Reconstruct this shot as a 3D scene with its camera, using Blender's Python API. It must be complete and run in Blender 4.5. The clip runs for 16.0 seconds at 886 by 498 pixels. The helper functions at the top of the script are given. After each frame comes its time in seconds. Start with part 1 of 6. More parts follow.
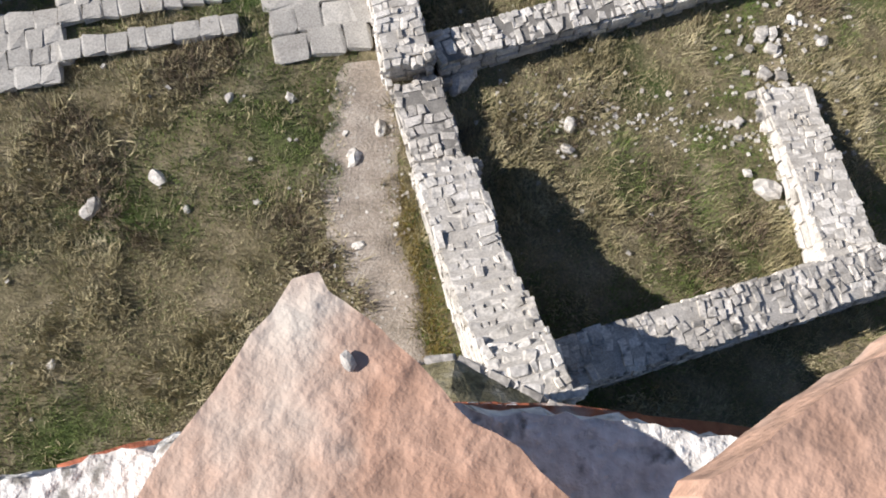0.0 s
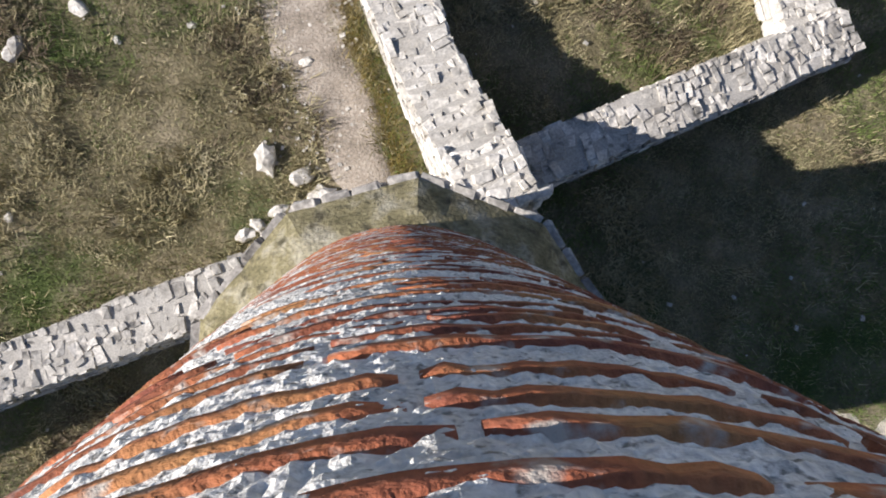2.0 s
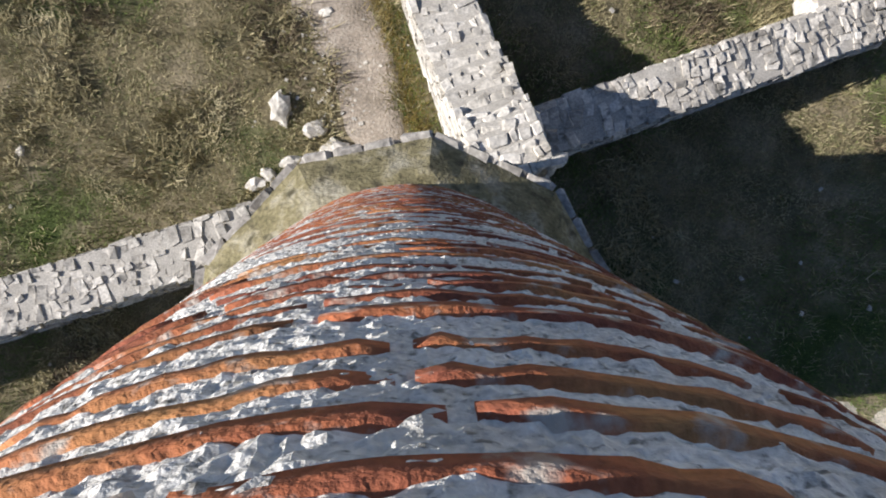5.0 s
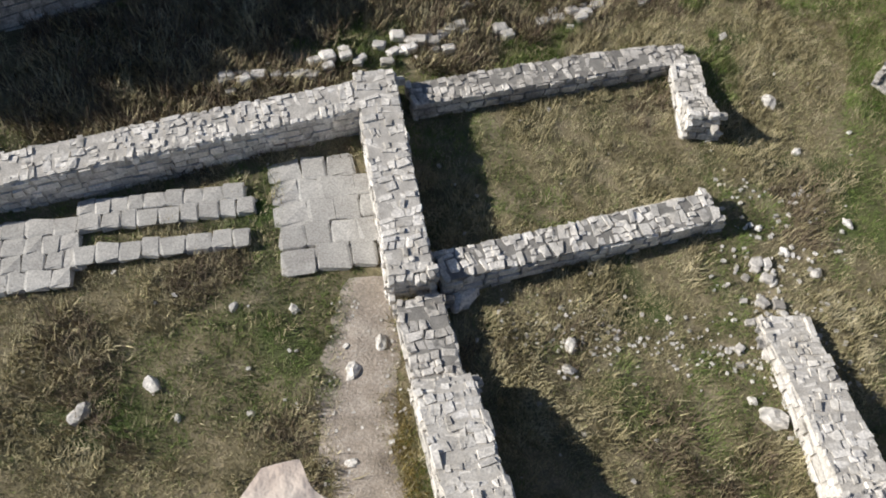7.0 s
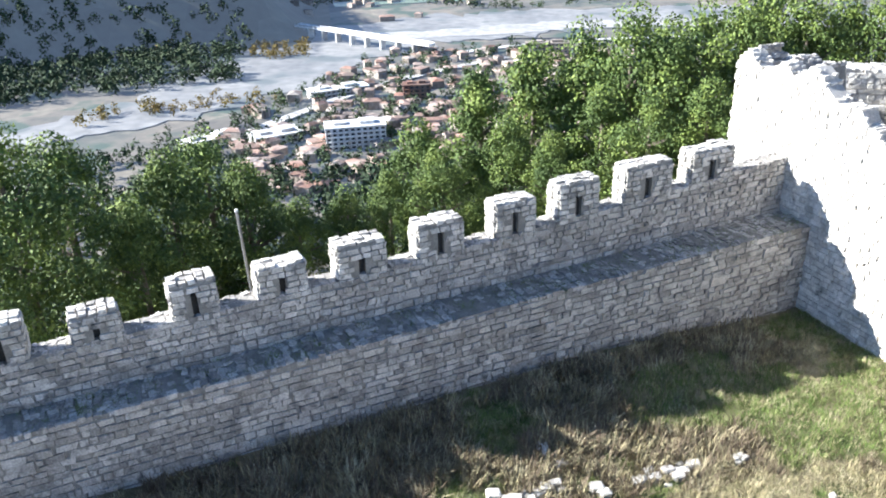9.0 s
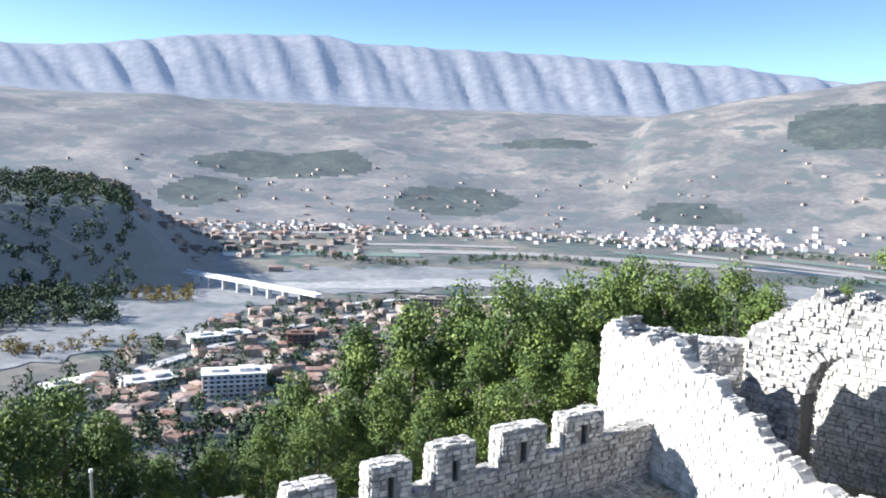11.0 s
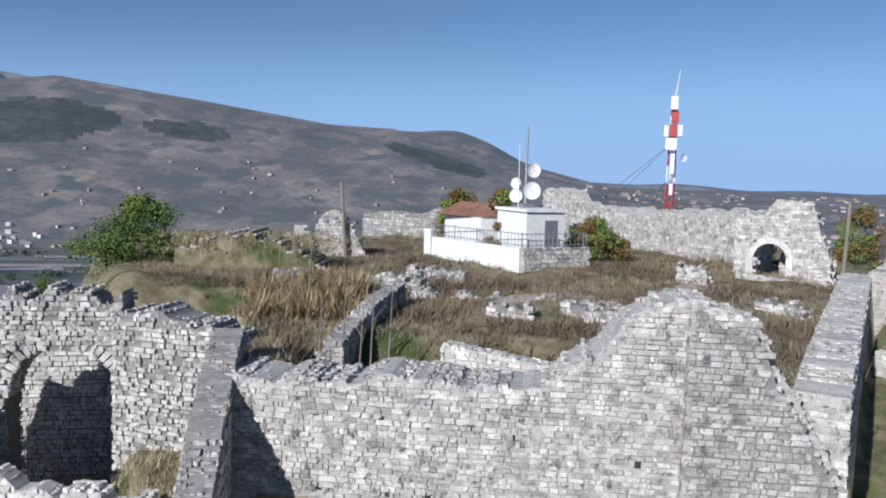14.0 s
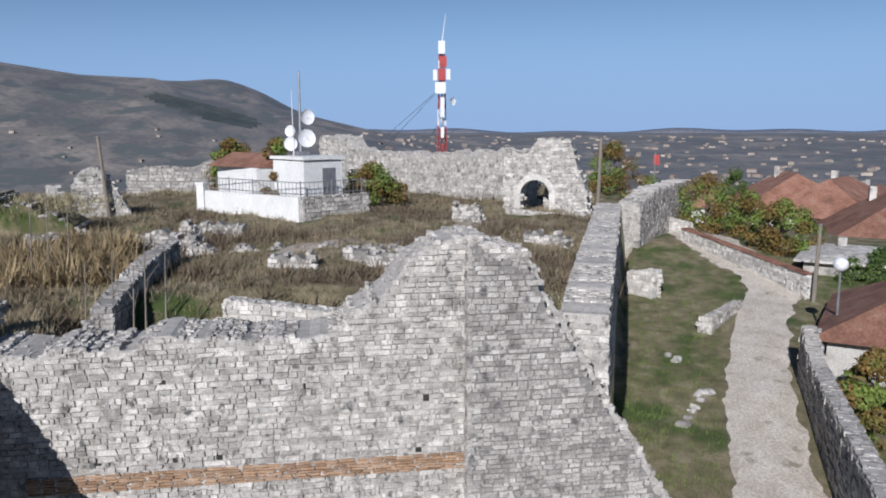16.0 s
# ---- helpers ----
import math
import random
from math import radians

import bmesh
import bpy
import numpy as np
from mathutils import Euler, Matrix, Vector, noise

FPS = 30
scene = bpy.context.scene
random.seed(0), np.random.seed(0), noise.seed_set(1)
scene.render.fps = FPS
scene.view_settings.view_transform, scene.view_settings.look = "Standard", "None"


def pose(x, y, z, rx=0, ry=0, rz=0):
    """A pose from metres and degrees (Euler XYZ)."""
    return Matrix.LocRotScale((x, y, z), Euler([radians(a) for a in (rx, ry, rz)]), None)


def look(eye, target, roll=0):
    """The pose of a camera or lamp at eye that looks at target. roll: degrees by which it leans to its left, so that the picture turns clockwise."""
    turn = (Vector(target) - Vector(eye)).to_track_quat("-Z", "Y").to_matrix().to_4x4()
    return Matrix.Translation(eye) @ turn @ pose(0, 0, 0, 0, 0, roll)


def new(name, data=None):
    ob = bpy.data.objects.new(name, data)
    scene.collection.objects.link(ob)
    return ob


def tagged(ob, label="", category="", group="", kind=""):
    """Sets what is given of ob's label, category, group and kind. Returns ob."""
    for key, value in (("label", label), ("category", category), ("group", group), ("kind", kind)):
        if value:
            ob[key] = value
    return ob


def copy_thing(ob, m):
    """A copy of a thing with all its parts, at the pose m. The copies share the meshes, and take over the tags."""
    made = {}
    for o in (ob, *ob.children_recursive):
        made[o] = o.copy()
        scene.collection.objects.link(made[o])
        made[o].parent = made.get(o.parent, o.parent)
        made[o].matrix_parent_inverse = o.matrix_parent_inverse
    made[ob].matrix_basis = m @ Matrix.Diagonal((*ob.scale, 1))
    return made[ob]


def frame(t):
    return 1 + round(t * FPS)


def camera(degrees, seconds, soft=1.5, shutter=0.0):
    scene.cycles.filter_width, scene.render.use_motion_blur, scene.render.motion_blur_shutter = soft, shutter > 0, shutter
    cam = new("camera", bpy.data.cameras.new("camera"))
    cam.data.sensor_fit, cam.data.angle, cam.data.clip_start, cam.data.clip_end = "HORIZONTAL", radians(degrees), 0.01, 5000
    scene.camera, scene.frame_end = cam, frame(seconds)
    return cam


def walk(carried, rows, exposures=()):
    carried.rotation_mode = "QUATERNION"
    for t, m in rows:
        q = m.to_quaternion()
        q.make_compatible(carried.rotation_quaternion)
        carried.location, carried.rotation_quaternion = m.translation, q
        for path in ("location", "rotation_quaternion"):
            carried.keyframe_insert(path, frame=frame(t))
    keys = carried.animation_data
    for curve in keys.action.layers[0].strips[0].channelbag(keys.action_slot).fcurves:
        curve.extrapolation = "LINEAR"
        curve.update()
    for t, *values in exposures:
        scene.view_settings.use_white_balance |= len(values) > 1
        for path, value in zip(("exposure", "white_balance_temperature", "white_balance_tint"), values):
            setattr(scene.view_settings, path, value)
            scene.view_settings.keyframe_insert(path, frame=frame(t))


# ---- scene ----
cam = camera(58.53, 16.0, soft=1.9)
PATH = [
    (0, 0.001, 0.003, 11.976, 17.25, -1.67, 3.59),
    (0.5, 0.009, 0.073, 11.953, 14.62, -2.6, 1.86),
    (1, 0.02, 0.107, 11.92, 9.84, -2.66, -1.08),
    (1.5, 0.019, 0.138, 11.897, 6.84, -3.23, -3.28),
    (2, 0.017, 0.151, 11.872, 3.21, -3.28, -2.53),
    (2.5, 0.019, 0.178, 11.841, -0.92, -2.93, -2.53),
    (3, 0.013, 0.176, 11.826, -4.28, -2.67, -0.38),
    (3.2, 0.005, 0.174, 11.828, -3.85, -1.06, 1.27),
    (5.3, 0.027, 0.142, 11.822, 2.45, -3.76, 1.19),
    (5.5, 0.028, 0.134, 11.837, 5.54, -4.6, 1.45),
    (6, 0.042, 0.418, 11.921, 14.19, -5.56, 1.26),
    (6.5, 0.082, 0.328, 11.977, 22.52, -3.65, 2.8),
    (7, -0.007, 0.016, 11.894, 32.86, -2.52, 5.39),
    (7.5, 0.043, -0.03, 11.95, 43.83, -0.58, 7.72),
    (8, -0.091, -0.094, 11.949, 51.23, -1.36, 11.47),
    (8.5, -0.119, -0.108, 12.072, 57.45, 0.07, 11.92),
    (9, -0.11, -0.156, 12.133, 64.93, 1.54, 10.18),
    (9.2, -0.12, -0.173, 12.129, 68.01, 1.5, 9.72),
    (11.3, 0.061, -0.265, 12.467, 84.29, -3.74, -1.55),
    (11.5, 0.077, -0.198, 12.452, 84.99, -3.54, -6.29),
    (12, 0.124, -0.153, 12.439, 84.89, -3.89, -14.57),
    (12.5, 0.187, -0.083, 12.427, 85.3, -2.99, -25.23),
    (13, 0.243, -0.063, 12.428, 87.07, -3.04, -37.35),
    (13.5, 0.308, -0.083, 12.417, 85.66, -2.24, -44.85),
    (14, 0.345, -0.131, 12.429, 84.54, -1.7, -51.67),
    (14.5, 0.396, -0.127, 12.37, 83.31, -0.67, -57.93),
    (15, 0.413, -0.128, 12.357, 82.29, -0.05, -64.11),
    (15.5, 0.449, -0.123, 12.345, 81.56, 0.28, -65.95),
    (16, 0.438, -0.123, 12.348, 81.05, 0.08, -67.73),
]
walk(cam, [(t, pose(*p)) for t, *p in PATH], [(0.0, 0.75, 6300, 13), (3.2, 0.9, 6300, 13), (7.0, 0.55, 6300, 10), (8.0, 0.95, 6200, 10), (9.0, 2.1, 5850, 9), (11.3, 1.45, 5700, 9), (12.0, 0.95, 5500, 9), (13.0, 0.52, 5400, 11), (14.0, 0.2, 5600, 12), (16.0, 0.02, 5750, 13)])

# ---- light ----
SUN_ELEV, SUN_AZ = radians(28.0), radians(264.5)
world = bpy.data.worlds.new("world")
scene.world = world
world.use_nodes = True
wn = world.node_tree
sky = wn.nodes.new("ShaderNodeTexSky")
sky.sky_type, sky.sun_disc = "NISHITA", False
sky.sun_elevation, sky.sun_rotation, sky.altitude, sky.air_density, sky.dust_density, sky.ozone_density = SUN_ELEV, SUN_AZ, 1500, 0.9, 0.0, 2.2
wn.nodes["Background"].inputs[1].default_value = 0.061
# a layer of blue-grey haze lies all round the horizon
sky_dir = wn.nodes.new("ShaderNodeTexCoord")
sky_sep = wn.nodes.new("ShaderNodeSeparateXYZ")
wn.links.new(sky_dir.outputs["Generated"], sky_sep.inputs[0])
haze_top = wn.nodes.new("ShaderNodeMapRange")
haze_top.interpolation_type = "SMOOTHERSTEP"
haze_top.inputs["From Min"].default_value, haze_top.inputs["From Max"].default_value = -0.02, 0.20
haze_top.inputs["To Min"].default_value, haze_top.inputs["To Max"].default_value = 0.88, 0.0
wn.links.new(sky_sep.outputs["Z"], haze_top.inputs["Value"])
haze = wn.nodes.new("ShaderNodeMix")
haze.data_type = "RGBA"
haze.inputs["B"].default_value = (4.3, 6.7, 10.5, 1)
wn.links.new(haze_top.outputs[0], haze.inputs["Factor"])
wn.links.new(sky.outputs[0], haze.inputs["A"])
wn.links.new(haze.outputs["Result"], wn.nodes["Background"].inputs[0])
sun = new("sun", bpy.data.lights.new("sun", "SUN"))
sun.data.energy, sun.data.angle, sun.data.color = 4.6, radians(0.53), (1.0, 0.94, 0.85)
toward = Vector((math.sin(SUN_AZ) * math.cos(SUN_ELEV), math.cos(SUN_AZ) * math.cos(SUN_ELEV), math.sin(SUN_ELEV)))
sun.matrix_world = look(toward * 100, (0, 0, 0))


# ---- materials ----
def material(name, colors, scale=3.0, fine=40.0, rough=0.9, bump=0.3, per_piece=0.0, haze_glow=None, stretch=(1, 1, 1), spots=None, metal=0.0, patch=0.0):
    """colors: two or three base colours mixed by broad noise; fine grain and bump on top; per_piece: value change from
    piece to piece. Emission, where given, stands in for distance haze.
    """
    m = bpy.data.materials.new(name)
    m.use_nodes = True
    t, n, l = m.node_tree, m.node_tree.nodes, m.node_tree.links
    b = n["Principled BSDF"]
    b.inputs["Roughness"].default_value, b.inputs["Metallic"].default_value = rough, metal
    geo = n.new("ShaderNodeNewGeometry")
    mp = n.new("ShaderNodeMapping")
    mp.inputs["Scale"].default_value = stretch
    l.new(geo.outputs["Position"], mp.inputs["Vector"])
    big = n.new("ShaderNodeTexNoise")
    big.inputs["Scale"].default_value, big.inputs["Detail"].default_value, big.inputs["Roughness"].default_value = scale, 5, 0.62
    l.new(mp.outputs[0], big.inputs["Vector"])
    ramp = n.new("ShaderNodeValToRGB")
    e = ramp.color_ramp.elements
    lo, hi = 0.33, 0.67
    e[0].position, e[1].position = lo, hi
    e[0].color, e[1].color = (*colors[0], 1), (*colors[-1], 1)
    for i, c in enumerate(colors[1:-1]):
        x = e.new(lo + (hi - lo) * (i + 1) / (len(colors) - 1))
        x.color = (*c, 1)
    l.new(big.outputs["Fac"], ramp.inputs[0])
    small = n.new("ShaderNodeTexNoise")
    small.inputs["Scale"].default_value, small.inputs["Detail"].default_value = fine, 4
    l.new(mp.outputs[0], small.inputs["Vector"])
    val = n.new("ShaderNodeMapRange")
    val.inputs["From Min"].default_value, val.inputs["From Max"].default_value = 0.3, 0.7
    val.inputs["To Min"].default_value, val.inputs["To Max"].default_value = 0.72, 1.25
    l.new(small.outputs["Fac"], val.inputs["Value"])
    fac = val.outputs[0]
    if per_piece:
        info = n.new("ShaderNodeObjectInfo")
        add = n.new("ShaderNodeMath")
        add.operation = "ADD"
        l.new(info.outputs["Random"], add.inputs[0])
        l.new(geo.outputs["Random Per Island"], add.inputs[1])
        fr = n.new("ShaderNodeMath")
        fr.operation = "FRACT"
        l.new(add.outputs[0], fr.inputs[0])
        mr = n.new("ShaderNodeMapRange")
        mr.inputs["To Min"].default_value, mr.inputs["To Max"].default_value = 1 - per_piece, 1 + per_piece * 0.6
        l.new(fr.outputs[0], mr.inputs["Value"])
        mul = n.new("ShaderNodeMath")
        mul.operation = "MULTIPLY"
        l.new(fac, mul.inputs[0])
        l.new(mr.outputs[0], mul.inputs[1])
        fac = mul.outputs[0]
    if patch:
        vor = n.new("ShaderNodeTexVoronoi")
        vor.inputs["Scale"].default_value = patch
        l.new(mp.outputs[0], vor.inputs["Vector"])
        tone = n.new("ShaderNodeMapRange")
        tone.inputs["To Min"].default_value, tone.inputs["To Max"].default_value = 0.62, 1.4
        l.new(vor.outputs["Color"], tone.inputs["Value"])
        both = n.new("ShaderNodeMath")
        both.operation = "MULTIPLY"
        l.new(fac, both.inputs[0])
        l.new(tone.outputs[0], both.inputs[1])
        fac = both.outputs[0]
    mix = n.new("ShaderNodeVectorMath")
    mix.operation = "SCALE"
    l.new(ramp.outputs[0], mix.inputs[0])
    l.new(fac, mix.inputs["Scale"])
    col = mix.outputs[0]
    if spots:
        sp_col, sp_scale, sp_lo, sp_hi = spots
        sn = n.new("ShaderNodeTexNoise")
        sn.inputs["Scale"].default_value, sn.inputs["Detail"].default_value = sp_scale, 6
        l.new(mp.outputs[0], sn.inputs["Vector"])
        sm = n.new("ShaderNodeMapRange")
        sm.inputs["From Min"].default_value, sm.inputs["From Max"].default_value = sp_lo, sp_hi
        l.new(sn.outputs["Fac"], sm.inputs["Value"])
        mx = n.new("ShaderNodeMix")
        mx.data_type = "RGBA"
        l.new(sm.outputs[0], mx.inputs["Factor"])
        l.new(col, mx.inputs["A"])
        mx.inputs["B"].default_value = (*sp_col, 1)
        col = mx.outputs["Result"]
    l.new(col, b.inputs["Base Color"])
    if bump:
        bp = n.new("ShaderNodeBump")
        bp.inputs["Strength"].default_value, bp.inputs["Distance"].default_value = bump, 0.6 / fine
        l.new(small.outputs["Fac"], bp.inputs["Height"])
        l.new(bp.outputs[0], b.inputs["Normal"])
    if haze_glow:
        b.inputs["Emission Color"].default_value = (*haze_glow[0], 1)
        b.inputs["Emission Strength"].default_value = haze_glow[1]
    return m


M = {}
M["stone"] = material("limestone_rubble", [(0.31, 0.285, 0.25), (0.53, 0.495, 0.445), (0.67, 0.63, 0.575)], 2.2, 28, 0.92, 0.5, 0.32, spots=((0.13, 0.125, 0.115), 5.0, 0.56, 0.70))
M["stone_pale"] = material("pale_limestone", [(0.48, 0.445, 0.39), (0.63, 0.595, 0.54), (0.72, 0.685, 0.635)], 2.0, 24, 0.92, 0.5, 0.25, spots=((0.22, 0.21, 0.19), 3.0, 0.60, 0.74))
# darker grey: weathered stone, and shade put into the colour of unlit walls
M["stone_weathered_shaded"] = material("weathered_and_shaded_limestone", [(0.28, 0.26, 0.235), (0.43, 0.40, 0.365), (0.54, 0.51, 0.465)], 1.5, 24, 0.93, 0.5, 0.32, spots=((0.12, 0.115, 0.11), 4.0, 0.55, 0.72))
M["mortar"] = material("lime_mortar", [(0.36, 0.335, 0.30), (0.52, 0.49, 0.445)], 4.0, 50, 0.95, 0.6)
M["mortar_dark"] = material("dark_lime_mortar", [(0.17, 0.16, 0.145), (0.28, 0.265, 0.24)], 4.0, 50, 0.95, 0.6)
M["paving"] = material("worn_paving_stone", [(0.36, 0.34, 0.31), (0.50, 0.48, 0.44)], 1.3, 30, 0.85, 0.3, 0.15)
M["brick"] = material("weathered_red_brick", [(0.22, 0.06, 0.04), (0.38, 0.12, 0.05), (0.48, 0.23, 0.085)], 3.5, 110, 0.85, 0.9, 0.30, spots=((0.50, 0.44, 0.38), 26.0, 0.57, 0.70))
M["tile"] = material("pink_clay_slab", [(0.42, 0.24, 0.16), (0.52, 0.34, 0.25), (0.56, 0.42, 0.33)], 5.0, 70, 0.92, 0.5, spots=((0.62, 0.55, 0.47), 9.0, 0.52, 0.68))
M["joint"] = material("thick_white_lime_joint", [(0.60, 0.575, 0.53), (0.76, 0.735, 0.69), (0.83, 0.805, 0.76)], 7.0, 120, 0.95, 1.0, spots=((0.24, 0.225, 0.20), 75.0, 0.57, 0.67))
M["soil"] = material("grassy_soil", [(0.10, 0.09, 0.045), (0.19, 0.16, 0.09), (0.30, 0.25, 0.165)], 1.3, 22, 0.97, 0.9, spots=((0.06, 0.085, 0.02), 0.45, 0.54, 0.66))
M["path"] = material("trodden_dusty_path", [(0.25, 0.21, 0.165), (0.36, 0.305, 0.25), (0.43, 0.375, 0.315)], 1.9, 26, 0.97, 0.7, spots=((0.55, 0.52, 0.47), 34.0, 0.62, 0.70))
M["lane"] = material("pale_limestone_dust", [(0.50, 0.435, 0.355), (0.60, 0.535, 0.45), (0.67, 0.61, 0.53)], 0.9, 12, 0.97, 0.6, spots=((0.30, 0.27, 0.20), 1.6, 0.60, 0.72))
M["grass_dry"] = material("dry_straw_grass", [(0.24, 0.205, 0.105), (0.38, 0.33, 0.185), (0.51, 0.45, 0.285)], 1.6, 30, 0.9, 0.0, 0.4)
M["grass_green"] = material("green_grass", [(0.10, 0.15, 0.028), (0.18, 0.235, 0.06)], 1.2, 30, 0.9, 0.0, 0.35)
M["scrub"] = material("brown_scrub", [(0.11, 0.078, 0.05), (0.22, 0.17, 0.11)], 1.5, 30, 0.9, 0.0, 0.35)
M["reed"] = material("straw_reeds", [(0.25, 0.185, 0.095), (0.37, 0.285, 0.155)], 1.2, 30, 0.9, 0.0, 0.3)
M["pine"] = material("pine_needles", [(0.052, 0.09, 0.017), (0.10, 0.15, 0.026)], 0.6, 6, 0.75, 0.0, 0.22)
M["pine_light"] = material("light_pine_needles", [(0.12, 0.175, 0.028), (0.19, 0.245, 0.045)], 0.6, 6, 0.75, 0.0, 0.22)
M["autumn"] = material("autumn_leaves", [(0.16, 0.085, 0.03), (0.20, 0.13, 0.03), (0.10, 0.11, 0.02)], 0.7, 8, 0.8, 0.0, 0.4)
M["bark"] = material("bark", [(0.10, 0.075, 0.055), (0.17, 0.14, 0.11)], 4, 30, 0.9, 0.6)
M["plaster"] = material("white_plaster", [(0.70, 0.69, 0.66), (0.80, 0.79, 0.76)], 1.0, 20, 0.85, 0.1)
M["roof"] = material("clay_roof_tiles", [(0.17, 0.085, 0.055), (0.27, 0.13, 0.085), (0.33, 0.19, 0.13)], 1.0, 9, 0.9, 0.5, 0.3)
M["steel_white"] = material("white_painted_steel", [(0.74, 0.74, 0.74), (0.80, 0.80, 0.80)], 2, 30, 0.5, 0.05)
M["steel_red"] = material("red_painted_steel", [(0.36, 0.035, 0.03), (0.45, 0.05, 0.04)], 2, 30, 0.5, 0.05)
M["steel"] = material("galvanised_steel", [(0.28, 0.28, 0.29), (0.38, 0.38, 0.39)], 3, 40, 0.5, 0.1, metal=0.6)
# near-black colour for the shade inside slits and putlog holes
M["dark"] = material("opening_shade", [(0.03, 0.028, 0.025), (0.05, 0.045, 0.04)], 3, 30, 0.95, 0.2)
M["wood"] = material("grey_weathered_wood", [(0.18, 0.15, 0.12), (0.28, 0.24, 0.19)], 3, 40, 0.9, 0.3, stretch=(1, 1, 0.1))
M["town_wall"] = material("town_plaster", [(0.30, 0.24, 0.19), (0.44, 0.39, 0.34)], 0.05, 0.5, 0.9, 0.0, 0.45)
M["town_roof"] = material("town_roofs", [(0.22, 0.10, 0.065), (0.30, 0.21, 0.17), (0.36, 0.33, 0.30)], 0.03, 0.5, 0.9, 0.0, 0.45)
M["glass"] = material("window_glass_dark", [(0.03, 0.04, 0.05), (0.05, 0.06, 0.07)], 2, 20, 0.15, 0.0)
# river to mountain: blue emission puts the distance haze into the material
M["river"] = material("pale_river_gravel", [(0.15, 0.145, 0.135), (0.24, 0.23, 0.21)], 0.012, 0.08, 0.7, 0.0, haze_glow=((0.32, 0.42, 0.62), 0.05), spots=((0.10, 0.11, 0.10), 0.02, 0.54, 0.62))
M["valley"] = material("valley_fields", [(0.055, 0.065, 0.045), (0.12, 0.10, 0.07), (0.17, 0.145, 0.10)], 0.010, 0.09, 0.95, 0.0, haze_glow=((0.30, 0.42, 0.66), 0.045), spots=((0.035, 0.055, 0.03), 0.02, 0.52, 0.60), patch=0.012)
M["hill"] = material("scrubby_hillside", [(0.045, 0.045, 0.034), (0.095, 0.082, 0.062), (0.18, 0.148, 0.11)], 0.004, 0.07, 0.95, 0.0, haze_glow=((0.33, 0.38, 0.51), 0.13), spots=((0.05, 0.055, 0.04), 0.011, 0.53, 0.60), stretch=(1, 1, 2.5), patch=0.014)
M["mountain"] = material("bare_limestone_mountain", [(0.085, 0.085, 0.085), (0.14, 0.13, 0.125)], 0.004, 0.03, 0.95, 0.0, haze_glow=((0.30, 0.39, 0.58), 0.18))


# far woods, with the same blue emission for haze
M["wooded"] = material("wooded_slope", [(0.022, 0.030, 0.022), (0.055, 0.060, 0.042)], 0.012, 0.08, 0.95, 0.0, haze_glow=((0.30, 0.38, 0.53), 0.06), patch=0.03)


# ---- mesh helpers ----
def mesh_object(name, verts, faces, mat, parent=None, smooth=False):
    me = bpy.data.meshes.new(name)
    verts = np.asarray([tuple(v) for v in verts] if not isinstance(verts, np.ndarray) else verts, dtype=np.float32)
    sizes = np.array([len(f) for f in faces]) if not isinstance(faces, np.ndarray) else np.full(len(faces), faces.shape[1])
    flat = faces.ravel() if isinstance(faces, np.ndarray) else np.array([i for f in faces for i in f])
    me.vertices.add(len(verts))
    me.vertices.foreach_set("co", verts.ravel())
    me.loops.add(len(flat))
    me.loops.foreach_set("vertex_index", flat.astype(np.int32))
    me.polygons.add(len(sizes))
    me.polygons.foreach_set("loop_start", np.concatenate([[0], np.cumsum(sizes)[:-1]]).astype(np.int32))
    me.update(calc_edges=True)
    for mm in (mat if isinstance(mat, (list, tuple)) else (mat,)):
        me.materials.append(mm)
    me.polygons.foreach_set("use_smooth", np.full(len(me.polygons), smooth))
    ob = new(name, me)
    if parent:
        ob.parent = parent
    return ob


def part(name, bm, mat, parent, label=""):
    me = bpy.data.meshes.new(name)
    bm.to_mesh(me)
    bm.free()
    me.materials.append(mat)
    ob = new(name, me)
    ob.parent = parent
    return tagged(ob, label)


def boxes_bm(*boxes):
    """A bmesh of bevelled boxes: each (centre, size, optional turn about z in degrees)."""
    bm = bmesh.new()
    for c, s, *r in boxes:
        m = Matrix.Translation(c) @ Matrix.Rotation(radians(r[0] if r else 0), 4, "Z") @ Matrix.Diagonal((*s, 1))
        bmesh.ops.create_cube(bm, size=1, matrix=m)
    return bm


def rod_bm(p, q, r0, r1=None, seg=8, bm=None):
    bm = bm or bmesh.new()
    p, q = Vector(p), Vector(q)
    m = Matrix.Translation((p + q) / 2) @ (q - p).to_track_quat("Z", "Y").to_matrix().to_4x4()
    bmesh.ops.create_cone(bm, cap_ends=True, segments=seg, radius1=r0, radius2=r0 if r1 is None else r1, depth=(q - p).length, matrix=m)
    return bm


def pol(az, d, z):
    """A place by bearing from the minaret (degrees clockwise from y), distance and height."""
    return Vector((0.2 + d * math.sin(radians(az)), -0.1 + d * math.cos(radians(az)), z))


CUBE = np.array([(-1, -1, -1), (1, -1, -1), (1, 1, -1), (-1, 1, -1), (-1, -1, 1), (1, -1, 1), (1, 1, 1), (-1, 1, 1)], float)
CUBE_F = np.array([(3, 2, 1, 0), (4, 5, 6, 7), (0, 1, 5, 4), (1, 2, 6, 5), (2, 3, 7, 6), (3, 0, 4, 7)])
rng = np.random.default_rng(7)


